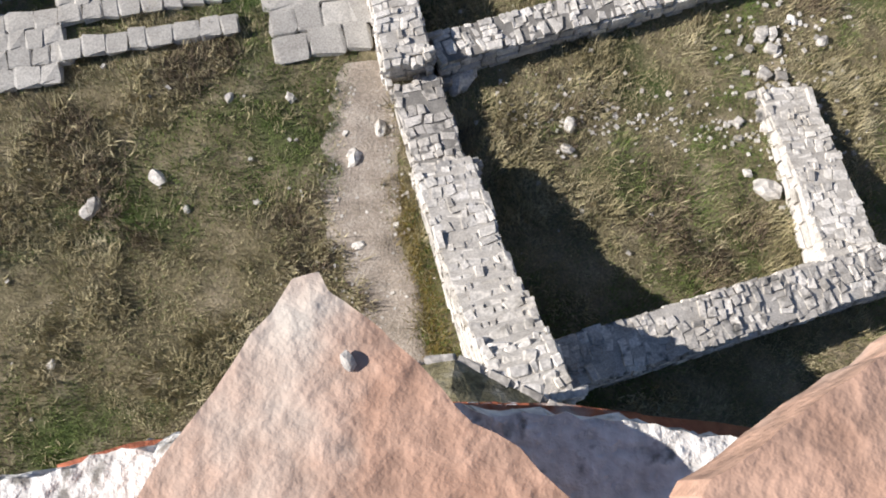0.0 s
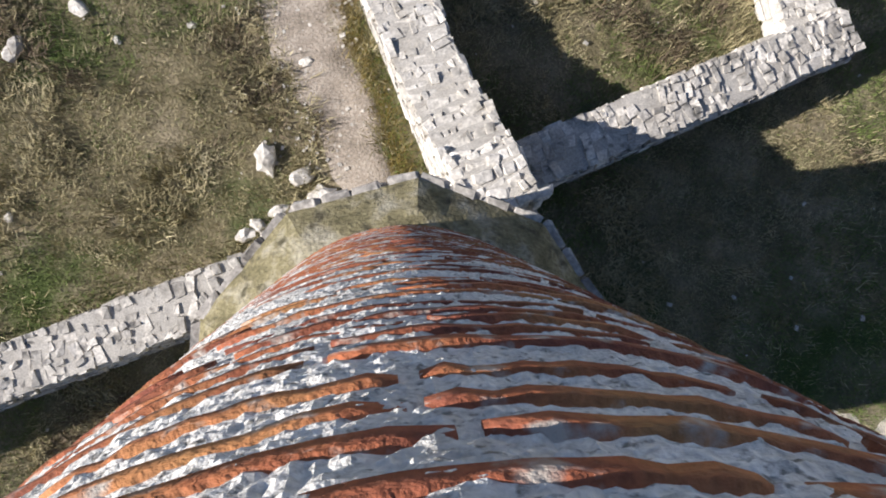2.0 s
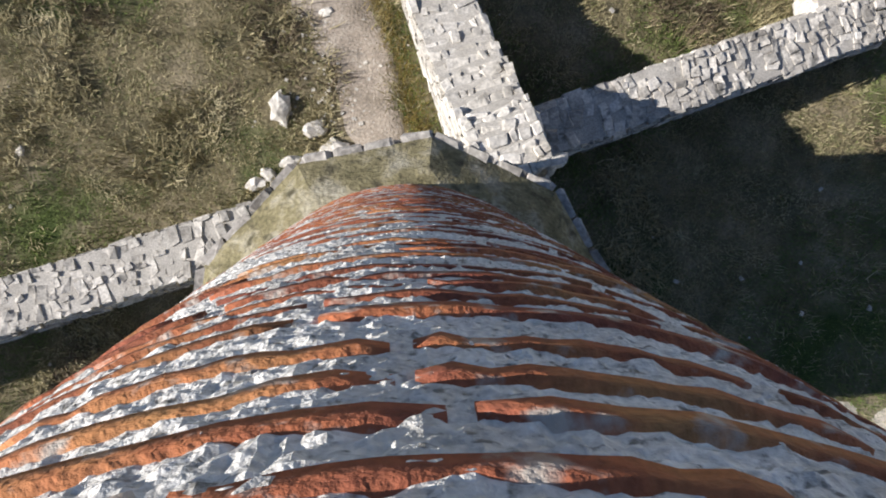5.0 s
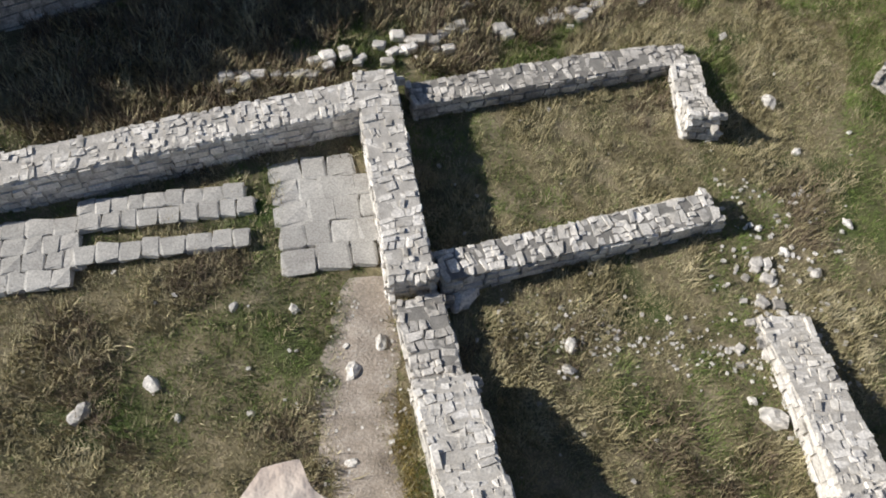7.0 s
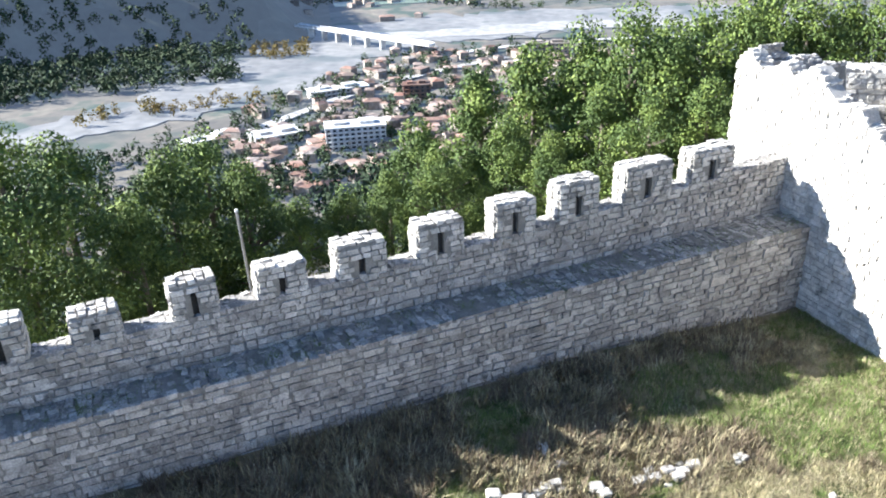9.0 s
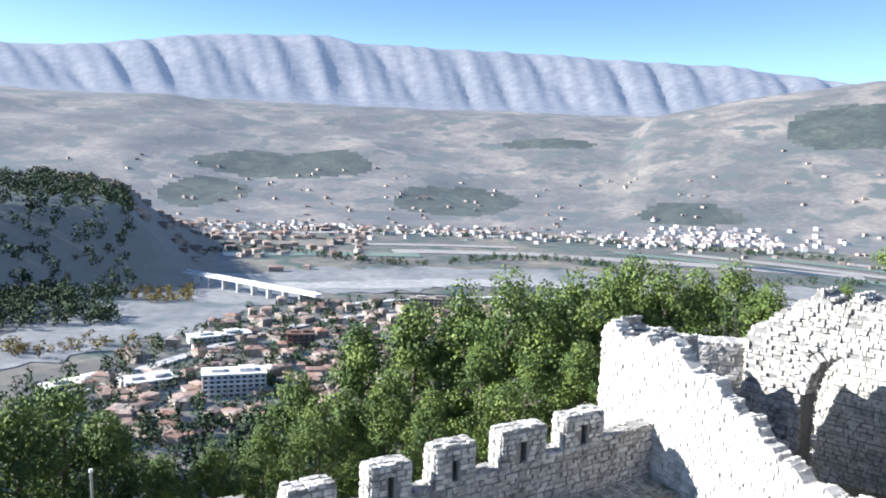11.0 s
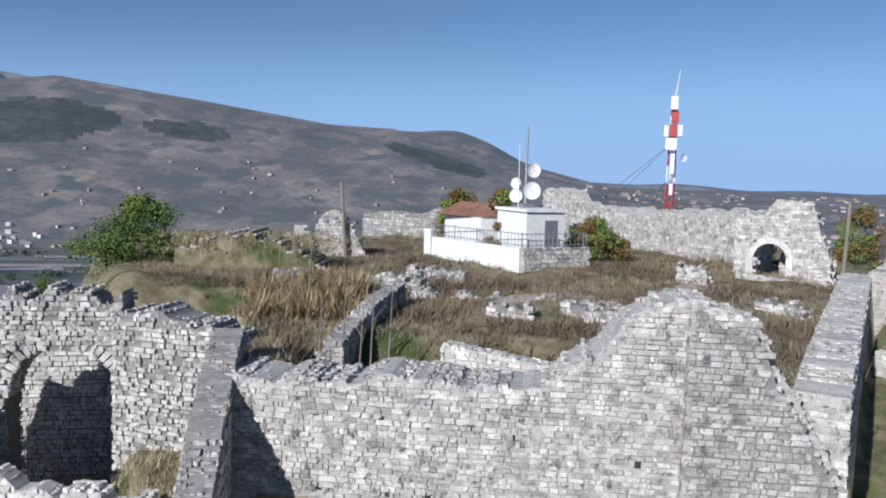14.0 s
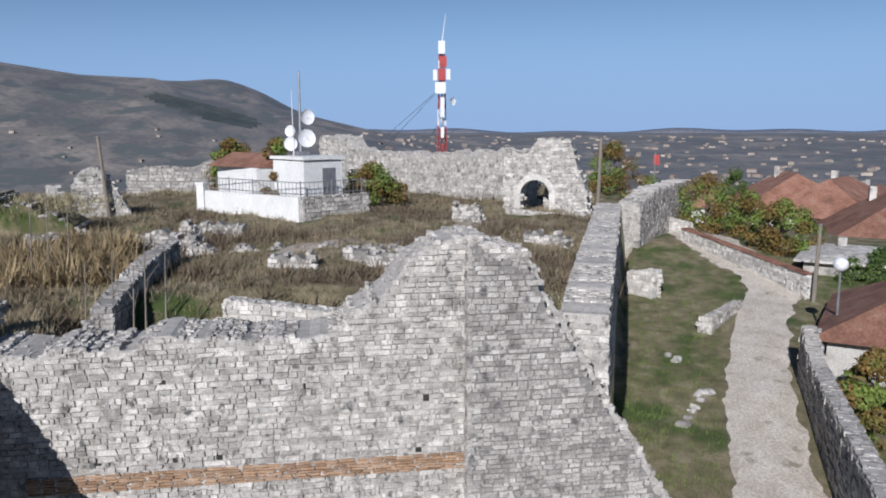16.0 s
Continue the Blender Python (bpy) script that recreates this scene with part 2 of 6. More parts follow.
def stone_meshes(count=6):
    """Rough quarry stones of unit size, shared by all single stones."""
    made = []
    for k in range(count):
        bm = bmesh.new()
        bmesh.ops.create_cube(bm, size=2)
        bmesh.ops.bevel(bm, geom=bm.edges[:], offset=0.22, segments=1, affect="EDGES")
        for v in bm.verts:
            v.co = Vector([c * (1 + rng.uniform(-0.24, 0.12)) for c in v.co])
        me = bpy.data.meshes.new("stone")
        bm.to_mesh(me)
        bm.free()
        made.append(me)
    return made


STONES = {}


def stone_set(mat):
    if mat.name not in STONES:
        STONES[mat.name] = [m.copy() for m in stone_meshes()]
        for m in STONES[mat.name]:
            m.materials.append(mat)
    return STONES[mat.name]


def lay(stones, mat, parent, singles=0, name="stone", key=None):
    """stones: (centre, along, out, half sizes). The first ones become pieces of their own, the rest one joined part."""
    if key:
        stones = sorted(stones, key=key)
    meshes = stone_set(mat)
    for c, u, n, h in stones[:singles]:
        u, n = Vector(u), Vector(n)
        w = u.cross(n)
        m = Matrix((u * h[0], n * h[1], w * h[2])).transposed().to_4x4()
        ob = new(name, meshes[int(rng.integers(len(meshes)))])
        ob.matrix_world = Matrix.Translation(c) @ m
        ob.parent = parent
    rest = stones[singles:]
    if rest:
        V = np.empty((len(rest) * 8, 3))
        F = []
        for i, (c, u, n, h) in enumerate(rest):
            u, n = np.array(u), np.array(n)
            w = np.cross(u, n)
            k = CUBE * (1 + rng.uniform(-0.34, 0.10, (8, 3)))
            V[i * 8:i * 8 + 8] = np.array(c) + k[:, :1] * u * h[0] + k[:, 1:2] * n * h[1] + k[:, 2:] * w * h[2]
            F.append(CUBE_F + i * 8)
        ob = mesh_object(name + "_rubble", V, np.concatenate(F), mat, parent)
        tagged(ob, kind="stuff")


def masonry(name, label, p0, p1, thick, z0, top, mat, core, course=0.16, length=0.28, singles=0, sides="LRTE", proud=0.025, jag=0.0, slope0=0.0, holes=()):
    """A rubble wall from p0 to p1 (its middle line): a core with real stones on its left, right, end and top faces. top: height or a function of 0..1."""
    p0, p1 = Vector((*p0[:2], 0)), Vector((*p1[:2], 0))
    L = (p1 - p0).length
    u = (p1 - p0) / L
    n = Vector((-u.y, u.x, 0))
    tf = top if callable(top) else (lambda s: top)
    N = max(2, int(L / 0.25))
    verts, faces = [], []
    tz = [max(z0 + 0.05, tf(i / N) - 0.022 + (rng.uniform(-jag, jag) if jag else 0)) for i in range(N + 1)]
    for i in range(N + 1):
        q = p0 + u * L * i / N
        hh = thick / 2 - 0.02
        verts += [q + n * hh + Vector((0, 0, z0)), q + n * hh + Vector((0, 0, tz[i])), q - n * hh + Vector((0, 0, tz[i])), q - n * hh + Vector((0, 0, z0))]
        if i:
            a, b = 4 * i - 4, 4 * i
            faces += [(a, a + 1, b + 1, b), (a + 1, a + 2, b + 2, b + 1), (a + 2, a + 3, b + 3, b + 2)]
    faces += [(3, 2, 1, 0), (4 * N, 4 * N + 1, 4 * N + 2, 4 * N + 3)]
    wall = tagged(mesh_object(name, verts, faces, core), label, "wall", kind="structure")
    stones = []

    def clear(s, z):
        return all(abs(s * L - hx) > hw or abs(z - hz) > hh for hx, hz, hw, hh in holes)

    def face(origin, along, out, span, f0, f1):
        z = z0 + course * 0.5
        zmax = max(tz) + 0.1
        while z < zmax:
            ch = course * rng.uniform(0.8, 1.2)
            x = rng.uniform(-0.3, 0) * length
            while x < span:
                w = length * (0.45, 0.7, 0.95, 1.2, 1.7)[int(rng.random() * 5)] * rng.uniform(0.85, 1.15)
                mid = min(max(x + w / 2, 0.02), span - 0.02)
                s = f0 + (f1 - f0) * mid / span
                if z + ch * 0.45 < tf(s) + rng.uniform(-0.05 - 1.5 * jag, 0.05) and clear(s, z):
                    c = origin + along * mid + Vector((0, 0, z)) + out * rng.uniform(-0.8, 1.2) * proud
                    stones.append((c, along, out, (w * 0.485, 0.06, ch * rng.uniform(0.42, 0.52))))
                x += w
            z += ch
    if "L" in sides:
        face(p0 + n * (thick / 2 - 0.04), u, n, L, 0, 1)
    if "R" in sides:
        face(p0 - n * (thick / 2 - 0.04), u, -n, L, 0, 1)
    if "E" in sides:
        face(p1 - n * thick / 2 - u * 0.04, n, u, thick, 1, 1)
        face(p0 - n * thick / 2 + u * 0.04, n, -u, thick, 0, 0)
    if "T" in sides:
        x = 0.0
        while x < L:
            w = length * rng.uniform(0.35, 0.8)
            y = -thick / 2 - rng.uniform(-0.02, 0.02)
            while y < thick / 2 - 0.03:
                d = length * rng.choice((0.35, 0.5, 0.7, 1.15))
                d = min(d, thick / 2 - y)
                s = min(1, (x + w / 2) / L)
                turn = rng.uniform(-0.3, 0.3)
                uu = (u * math.cos(turn) + n * math.sin(turn))
                nn = (n * math.cos(turn) - u * math.sin(turn))
                c = p0 + u * (x + w / 2 + rng.uniform(-0.04, 0.04)) + n * (y + d / 2) + Vector((0, 0, tf(s) - 0.065 + rng.uniform(-0.03, 0.022)))
                stones.append((c, uu, nn, (w * 0.485, d * 0.485, 0.065)))
                y += d
            x += w
    lay(stones, mat, wall, singles, key=lambda k: (k[0] - Vector((0.2, 0, 12))).length)
    return wall


# ---- ground ----
WA, WB = np.array((-11.5, 10.0)), np.array((6.9, 22.6))      # foot of the crenellated wall
WU = (WB - WA) / np.linalg.norm(WB - WA)
WN = np.array((-WU[1], WU[0]))
CN = np.array((math.sin(radians(59)), math.cos(radians(59))))  # outward normal of the curtain wall
CD = 17.7


def ss(x, a, b):
    t = np.clip((x - a) / (b - a), 0, 1)
    return t * t * (3 - 2 * t)


WAVES = {}


def wave(x, y, f, seed):
    if seed not in WAVES:
        r = np.random.default_rng(seed)
        WAVES[seed] = [(math.cos(a), math.sin(a), k, p) for a, p, k in r.uniform((0, 0, 0.6), (6.28, 6.28, 1.7), (6, 3))]
    out = 0
    for c, q, k, p in WAVES[seed]:
        out = out + np.sin((x * c + y * q) * f * k + p)
    return out / 6


def ground_height(x, y):
    x, y = np.asarray(x, float), np.asarray(y, float)
    az = np.degrees(np.arctan2(x - 0.2, y + 0.1))
    d = np.hypot(x - 0.2, y + 0.1)
    s = (x - WA[0]) * WN[0] + (y - WA[1]) * WN[1]
    m = x * CN[0] + y * CN[1] - CD
    court = 0.07 * wave(x, y, 1.1, 1) + 0.04 * wave(x, y, 3.7, 2) + 0.5 * ss(s, -4.5, -0.3) * (1 - ss(x, 1, 6.5)) + 0.08 * ss(s, -6, -1) * wave(x, y, 2.3, 21)
    out = np.maximum(-150, -0.5 * np.maximum(s - 2.5, 0) - 0.5 * np.maximum(s - 22, 0)) + ss(s, 3, 12) * 0.8 * wave(x, y, 0.35, 3)
    z = np.where(s > 2.5, out, court)
    fall = np.maximum(-150, -0.65 * np.maximum(d - 75, 0))
    z = np.minimum(z, np.where(d > 75, fall + 4 * np.exp(-(d - 75) / 40), 99))
    plateau = 7.35 + 0.32 * wave(x, y, 0.5, 4) + 0.20 * wave(x, y, 1.5, 5) + 0.12 * wave(x, y, 3.1, 22) - ss(d, 62, 74) * 2.5 - 1.05 * ss(az, 40, 43) * (1 - ss(az, 61, 65)) * (1 - ss(d, 23.6, 25.5))
    wp = ss(m, 0.25, 1.1) * np.maximum(ss(az, 37.2, 38.4), ss(az, 22, 30) * ss(d, 33.5, 36)) * (1 - ss(az, 79.5 + 0.02 * d, 80.3 + 0.02 * d)) * (1 - ss(d, 72, 100))
    z = z * (1 - wp) + plateau * wp
    wt = ss(m, 0.6, 1.6) * ss(az, 16, 20) * (1 - ss(az, 35.5, 37)) * (1 - ss(d, 26.2, 27.5))
    z = z * (1 - wt) + (4.1 - 1.3 * (1 - ss(az, 28.5, 31)) + 0.3 * wave(x, y, 1.3, 15)) * wt
    lane = 2.3 + 0.093 * np.clip(d - 20, 0, 32) * (1 - ss(d, 62, 90)) + 0.08 * wave(x, y, 0.9, 6) - ss(d, 55, 110) * 6
    wl = ss(az, 79.5 + 0.02 * d, 80.3 + 0.02 * d) * (1 - ss(az, 112, 130)) * ss(d, 9, 19) * (1 - ss(d, 85, 160))
    z = z * (1 - wl) + lane * wl
    return np.where(d > 260, np.minimum(z, -0.65 * (d - 75)).clip(-150, 99), z)


def polar_sheet(name, az0, az1, na, radii, height, mats, slot=None):
    az = np.radians(np.linspace(az0, az1, na))
    A, Rr = np.meshgrid(az, radii)
    X, Y = 0.2 + Rr * np.sin(A), -0.1 + Rr * np.cos(A)
    Z = height(X, Y, A, Rr)
    V = np.stack([X, Y, Z], -1).reshape(-1, 3)
    nr = len(radii)
    i = np.arange(nr - 1)[:, None] * na + np.arange(na - 1)[None]
    F = np.stack([i, i + na, i + na + 1, i + 1], -1).reshape(-1, 4)
    ob = mesh_object(name, V, F, mats, smooth=True)
    if slot is not None:
        C = V[F].mean(1)
        ob.data.polygons.foreach_set("material_index", slot(C[:, 0], C[:, 1]).astype(int))
    return ob


PATH_LINE = [(-1.38, 7.0), (-1.3, 6.4), (-1.27, 5.6), (-1.25, 4.7), (-1.07, 3.87), (-0.69, 2.83), (-0.44, 2.0), (-0.25, 1.2)]
LANE_LINE = [tuple(pol(a, d, 0)[:2]) for a, d in ((100, 15), (92.5, 21.5), (90.5, 29), (90.3, 36), (90.6, 43), (88.5, 47), (85.5, 54), (84.0, 60), (83.8, 75))]


def near_line(x, y, line):
    best = np.full(np.shape(x), 1e9)
    for (ax, ay), (bx, by) in zip(line, line[1:]):
        t = np.clip(((x - ax) * (bx - ax) + (y - ay) * (by - ay)) / ((bx - ax) ** 2 + (by - ay) ** 2), 0, 1)
        best = np.minimum(best, np.hypot(x - ax - t * (bx - ax), y - ay - t * (by - ay)))
    return best


def ground_slot(x, y):
    w = 0.12 * wave(x, y, 3.0, 9)
    trod = near_line(x, y, PATH_LINE) < 0.55 + w
    lane = near_line(x, y, LANE_LINE) < 1.25 + w
    return np.where(trod | lane, 1, 0)


radii = np.concatenate([np.linspace(0.3, 26, 190), 26 * np.exp(np.linspace(0.015, math.log(900 / 26), 130))])
ground = polar_sheet("ground", -180, 180, 721, radii, lambda x, y, a, r: ground_height(x, y), [M["soil"], M["valley"]], lambda x, y: np.hypot(x, y) > 150)
tagged(ground, "dry grassy castle ground with trodden dusty paths", "ground", kind="structure")


# ---- far valley, hills and mountains ----
def table(az, pts):
    return np.interp(az, [p[0] for p in pts], [p[1] for p in pts])


RIDGE = [(-180, 3), (-60, 4.5), (-27.6, 5.8), (-19.4, 7.2), (-11, 7.7), (-9.4, 7.3), (3.4, 7.04), (16.8, 6.33), (23, 5.46), (30, 4.0), (38, 2), (48, 0.0), (60, -1), (180, -1)]
BROWN = [(-180, -6), (4, -4), (12, 3.0), (18, 4.3), (25.8, 5.45), (30.3, 4.95), (34.7, 4.45), (43.5, 3.2), (48, 3.05), (52.5, 2.0), (58, 0.7), (66, -1.2), (72, -3), (180, -6)]


def far_height(x, y, A, d):
    az = np.degrees(A)
    w = 22 * wave(x, y, 0.006, 11) + 14 * wave(x, y, 0.014, 12)
    z = -150 + 0 * d
    hills = -150 + (ss(d, 1650, 3300)) * (330 + 0 * az)
    plain = ss(az, 52, 64)
    z = z + (hills - z) * (1 - plain) + ss(d, 1700, 2300) * w * (1 - plain) * (1 - 0.8 * ss(d, 3000, 3400))
    z = z + plain * ss(d, 1700, 4700) * 112
    left = (1 - ss(az, -26, -19)) * ss(d, 880, 1000) * (1 - ss(d, 1350, 1800))
    z = z + left * (95 + 16 * wave(x, y, 0.012, 13))
    rz = 12.3 + 4450 * np.tan(np.radians(table(az, RIDGE)))
    flute = (np.abs(np.sin(np.radians(az) * 48 + 0.7 * np.sin(np.radians(az) * 31) + (d - 3300) / 330)) + 0.4 * np.abs(np.sin(np.radians(az) * 131 + (d - 3300) / 210)) - 0.8) * ss(d, 3300, 3800) * (1 - ss(d, 4200, 4430)) * 34
    rise = ss(d, 3250, 4450) ** 1.15
    mount = 178 + (rz - 178) * rise + flute
    mount = mount - np.maximum(d - 4450, 0) * 0.8
    mw = 1 - ss(az, 40, 55)
    z = np.where((d > 3250) & (mount > z), z + (mount - z) * mw, z)
    bz = 12.3 + 2950 * np.tan(np.radians(table(az, BROWN)))
    bump = -150 + (bz + 150) * ss(d, 1750, 2950) ** 0.85 - np.maximum(d - 2950, 0) * 0.35 + 9 * wave(x, y, 0.01, 14) * ss(d, 1800, 2000) * (1 - ss(d, 2700, 2950))
    return np.maximum(z, bump)


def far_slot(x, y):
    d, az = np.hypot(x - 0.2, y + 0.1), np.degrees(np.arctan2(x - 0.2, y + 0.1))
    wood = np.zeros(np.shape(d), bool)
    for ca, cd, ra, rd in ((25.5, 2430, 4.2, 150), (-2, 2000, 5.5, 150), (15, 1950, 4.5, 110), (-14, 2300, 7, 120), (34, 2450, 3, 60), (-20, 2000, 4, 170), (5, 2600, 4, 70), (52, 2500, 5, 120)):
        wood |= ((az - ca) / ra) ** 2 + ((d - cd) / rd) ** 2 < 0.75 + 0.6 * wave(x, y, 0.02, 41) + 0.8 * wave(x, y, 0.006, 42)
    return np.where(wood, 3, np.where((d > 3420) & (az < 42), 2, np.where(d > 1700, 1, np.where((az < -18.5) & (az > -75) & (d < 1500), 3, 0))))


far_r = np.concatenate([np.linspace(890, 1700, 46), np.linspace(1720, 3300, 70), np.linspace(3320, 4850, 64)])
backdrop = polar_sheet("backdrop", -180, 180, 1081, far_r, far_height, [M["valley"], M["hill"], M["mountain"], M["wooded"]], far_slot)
tagged(backdrop, "hazy river valley with hills and a fluted mountain ridge", "landscape", kind="structure")


def ribbon(name, label, line, half, mat, lift, category, height=None, step=0.35, across=7, seed=1, edge=0.25, ragged=0.0):
    """A strip that follows a line over the ground, with wavering edges."""
    pts = [Vector((*p[:2], 0)) for p in line]
    dense = []
    for i in range(len(pts) - 1):
        p, q = pts[i], pts[i + 1]
        a, b = pts[max(i - 1, 0)], pts[min(i + 2, len(pts) - 1)]
        n = max(2, int((q - p).length / step))
        for k in range(n):
            t = k / n
            dense.append(0.5 * ((2 * p) + (q - a) * t + (2 * a - 5 * p + 4 * q - b) * t * t + (3 * p - a - 3 * q + b) * t ** 3))
    dense.append(pts[-1])
    halves = np.interp(np.linspace(0, 1, len(dense)), np.linspace(0, 1, len(half)), half) if isinstance(half, (list, tuple)) else [half] * len(dense)
    V, F = [], []
    for i, p in enumerate(dense):
        u = (dense[min(i + 1, len(dense) - 1)] - dense[max(i - 1, 0)]).normalized()
        n = Vector((-u.y, u.x, 0))
        for k in range(across):
            f = k / (across - 1) * 2 - 1
            w = halves[i] * (1 + edge * noise.noise(Vector((i * step * 0.8, seed + (5 if f > 0 else 0), 0.3))))
            q = p + n * f * w
            zz = float(ground_height(q.x, q.y)) if height is None else height
            rise = lift * (1 - 0.9 * abs(f) ** 6)
            if ragged:
                rise = lift * (1 - 1.9 * abs(f) ** 2.2) + ragged * (noise.noise(Vector((q.x * 2.3, q.y * 2.3, seed))) + 0.6 * noise.noise(Vector((q.x * 7, q.y * 7, seed))))
            V.append((q.x, q.y, zz + rise))
        if i:
            a, b = (i - 1) * across, i * across
            F += [(a + k, a + k + 1, b + k + 1, b + k) for k in range(across - 1)]
    ob = mesh_object(name, V, F, mat, smooth=True)
    return tagged(ob, label, category, kind="structure")


ribbon("path", "trodden dusty footpath strewn with gravel", PATH_LINE, [0.6, 0.72, 0.85, 0.85, 0.68, 0.66, 0.56, 0.45], M["path"], 0.035, "path", step=0.12, across=21, ragged=0.03)
ribbon("road", "pale dusty gravel lane", LANE_LINE, [1.9, 1.5, 1.45, 1.5, 2.3, 1.9, 1.7, 1.6], M["lane"], 0.10, "road", step=0.35, across=21, ragged=0.03)
ribbon("gravel_patch", "pale gravel and dust beside the ruins", [(2.0, -3.9), (4.6, -3.0), (7.6, -2.9), (12, -3.0), (16, -3.4)], [0.8, 1.2, 1.5, 1.9, 1.9], M["lane"], 0.05, "path", step=0.15, across=25, ragged=0.05)
RIVER = [(-75, 560), (-45, 610), (-34, 650), (-28, 690), (-23, 790), (-18, 900), (-13, 960), (-8, 985), (-2, 1020), (4, 1055), (12, 1085), (20, 1105), (28, 1120), (36, 1130), (46, 1150)]
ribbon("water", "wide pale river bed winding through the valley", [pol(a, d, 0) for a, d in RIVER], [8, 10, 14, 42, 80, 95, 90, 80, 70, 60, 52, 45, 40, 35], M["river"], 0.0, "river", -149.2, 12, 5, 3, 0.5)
# gravel bank, emitting a little blue as distance haze
M["bar"] = material("gravel_bar", [(0.22, 0.20, 0.16), (0.30, 0.27, 0.22)], 0.02, 0.1, 0.9, 0.0, haze_glow=((0.30, 0.42, 0.66), 0.11))
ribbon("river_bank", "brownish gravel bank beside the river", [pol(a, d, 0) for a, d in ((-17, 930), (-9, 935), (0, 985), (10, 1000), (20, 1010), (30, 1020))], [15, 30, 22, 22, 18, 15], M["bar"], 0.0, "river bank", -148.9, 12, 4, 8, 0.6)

def rim_height(x, y, a, d):
    az = np.degrees(a)
    el = -0.42 + 0.12 * np.sin(az * 0.31) + 0.08 * np.sin(az * 0.83 + 1) + 0.5 * ss(az, 88, 108)
    return np.where(d < 4850, -40, 12.3 + d * np.tan(np.radians(el))) - np.maximum(d - 4880, 0) * 3


# added rim: faint far hills that also stand in for the horizon haze
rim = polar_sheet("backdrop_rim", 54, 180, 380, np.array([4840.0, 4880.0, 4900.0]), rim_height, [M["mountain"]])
tagged(rim, "faint hills and painted blue haze band on the horizon beyond the plain", "landscape", kind="structure")

# ---- minaret ----
AX = Vector((0.08, -0.71, 0))


def shaft_r(z):
    return 0.77 + 0.107 * (11.46 - z)


minaret = tagged(new("minaret"), "ruined round brick minaret with thick white mortar joints", "minaret")
angles = np.concatenate([np.linspace(0.10, 3.04, 330), np.linspace(3.10, 2 * math.pi + 0.04, 60)])
nz, na = 560, len(angles)
verts, faces = [], []
for i in range(nz + 1):
    z = 5.45 + (11.62 - 5.45) * (i / nz) ** 0.62
    for k, a in enumerate(angles):
        q = Vector((math.cos(a), math.sin(a), z))
        r = shaft_r(z)
        if k < 330:
            patch = noise.noise(Vector((q.x * 3 + 5, q.y * 3, z * 2.2)))
            r += 0.004 * noise.noise(Vector((q.x * 9, q.y * 9, z * 12))) + 0.0038 * noise.noise(Vector((q.x * 26, q.y * 26, z * 40))) + 0.005 * noise.noise(Vector((q.x * 75, q.y * 75, z * 90))) + 0.0045 * patch - 0.0022
        verts.append((AX.x + r * q.x, AX.y + r * q.y, z))
        if i and k:
            b, c = i * na, (i - 1) * na
            faces.append((c + k - 1, c + k, b + k, b + k - 1))
faces.append(tuple(nz * na + k for k in range(na)))
shaft = mesh_object("shaft", verts, faces, M["joint"], minaret)


def brick_mesh(a0, a1, z, h, proud, parent, joined=None):
    n = 12
    vs, fs = [], []
    wob = rng.uniform(-0.0028, 0.0028, (n + 1, 2))
    fat = rng.uniform(0.78, 1.06, n + 1)
    for i in range(n + 1):
        a = a0 + (a1 - a0) * i / n
        e = 0.8 if i in (0, n) else 1.0
        e *= fat[i]
        for zz, pr in ((z - h / 2 * e, 0.0), (z - h / 2 * e * 0.75, 1.0), (z + h / 2 * e * 0.75, 1.0), (z + h / 2 * e, 0.0)):
            r = shaft_r(zz) + (proud * (pr if i not in (0, n) else pr * 0.4)) - (0.02 if pr == 0 else 0) + wob[i, 0]
            vs.append((AX.x + r * math.cos(a), AX.y + r * math.sin(a), zz + wob[i, 1]))
        if i:
            b, c = 4 * i, 4 * i - 4
            fs += [(c + j, b + j, b + j + 1, c + j + 1) for j in range(3)]
    fs += [(0, 1, 2, 3), (4 * n + 3, 4 * n + 2, 4 * n + 1, 4 * n)]
    if joined is None:
        mesh_object("brick", vs, fs, M["brick"], parent, True)
    else:
        off = len(joined[0])
        joined[0].extend(vs)
        joined[1].extend([tuple(x + off for x in f) for f in fs])


z, row, made = 11.57, 0, 0
rest = ([], [])
while z > 5.6:
    h = rng.uniform(0.030, 0.044)
    gap = rng.uniform(0.040, 0.062) + (0.05 if row in (4, 9, 15) else 0)
    if row > 20:
        h, gap = h * 0.85, gap * 0.62
    a = math.pi * 0.04 + rng.uniform(0, 0.25)
    while a < math.pi * 0.98:
        ln = rng.uniform(0.26, 0.56) / shaft_r(z)
        if rng.random() < (0.90 if row < 14 else 0.72):
            front = 0.9 < a < 2.5
            if made < 290 and (row < 60 and front or row < 18):
                brick_mesh(a, a + ln, z + rng.uniform(-0.006, 0.006), h, rng.uniform(0.0015, 0.0045), minaret)
                made += 1
            else:
                brick_mesh(a, a + ln, z + rng.uniform(-0.006, 0.006), h, rng.uniform(0.0, 0.0035), minaret, rest)
        a += ln + rng.uniform(0.01, 0.03) / shaft_r(z) + (rng.uniform(0.05, 0.3) if rng.random() < 0.12 else 0)
    z -= h + gap
    row += 1
tagged(mesh_object("brick_rubble", rest[0], rest[1], M["brick"], minaret), kind="stuff")

# ten-sided foot of the minaret, with a sloping weathered ledge
verts, faces = [], []
rings = ((1.30, 5.66), (1.55, 5.54), (1.83, 5.28), (1.85, 3.2), (1.88, -0.3))
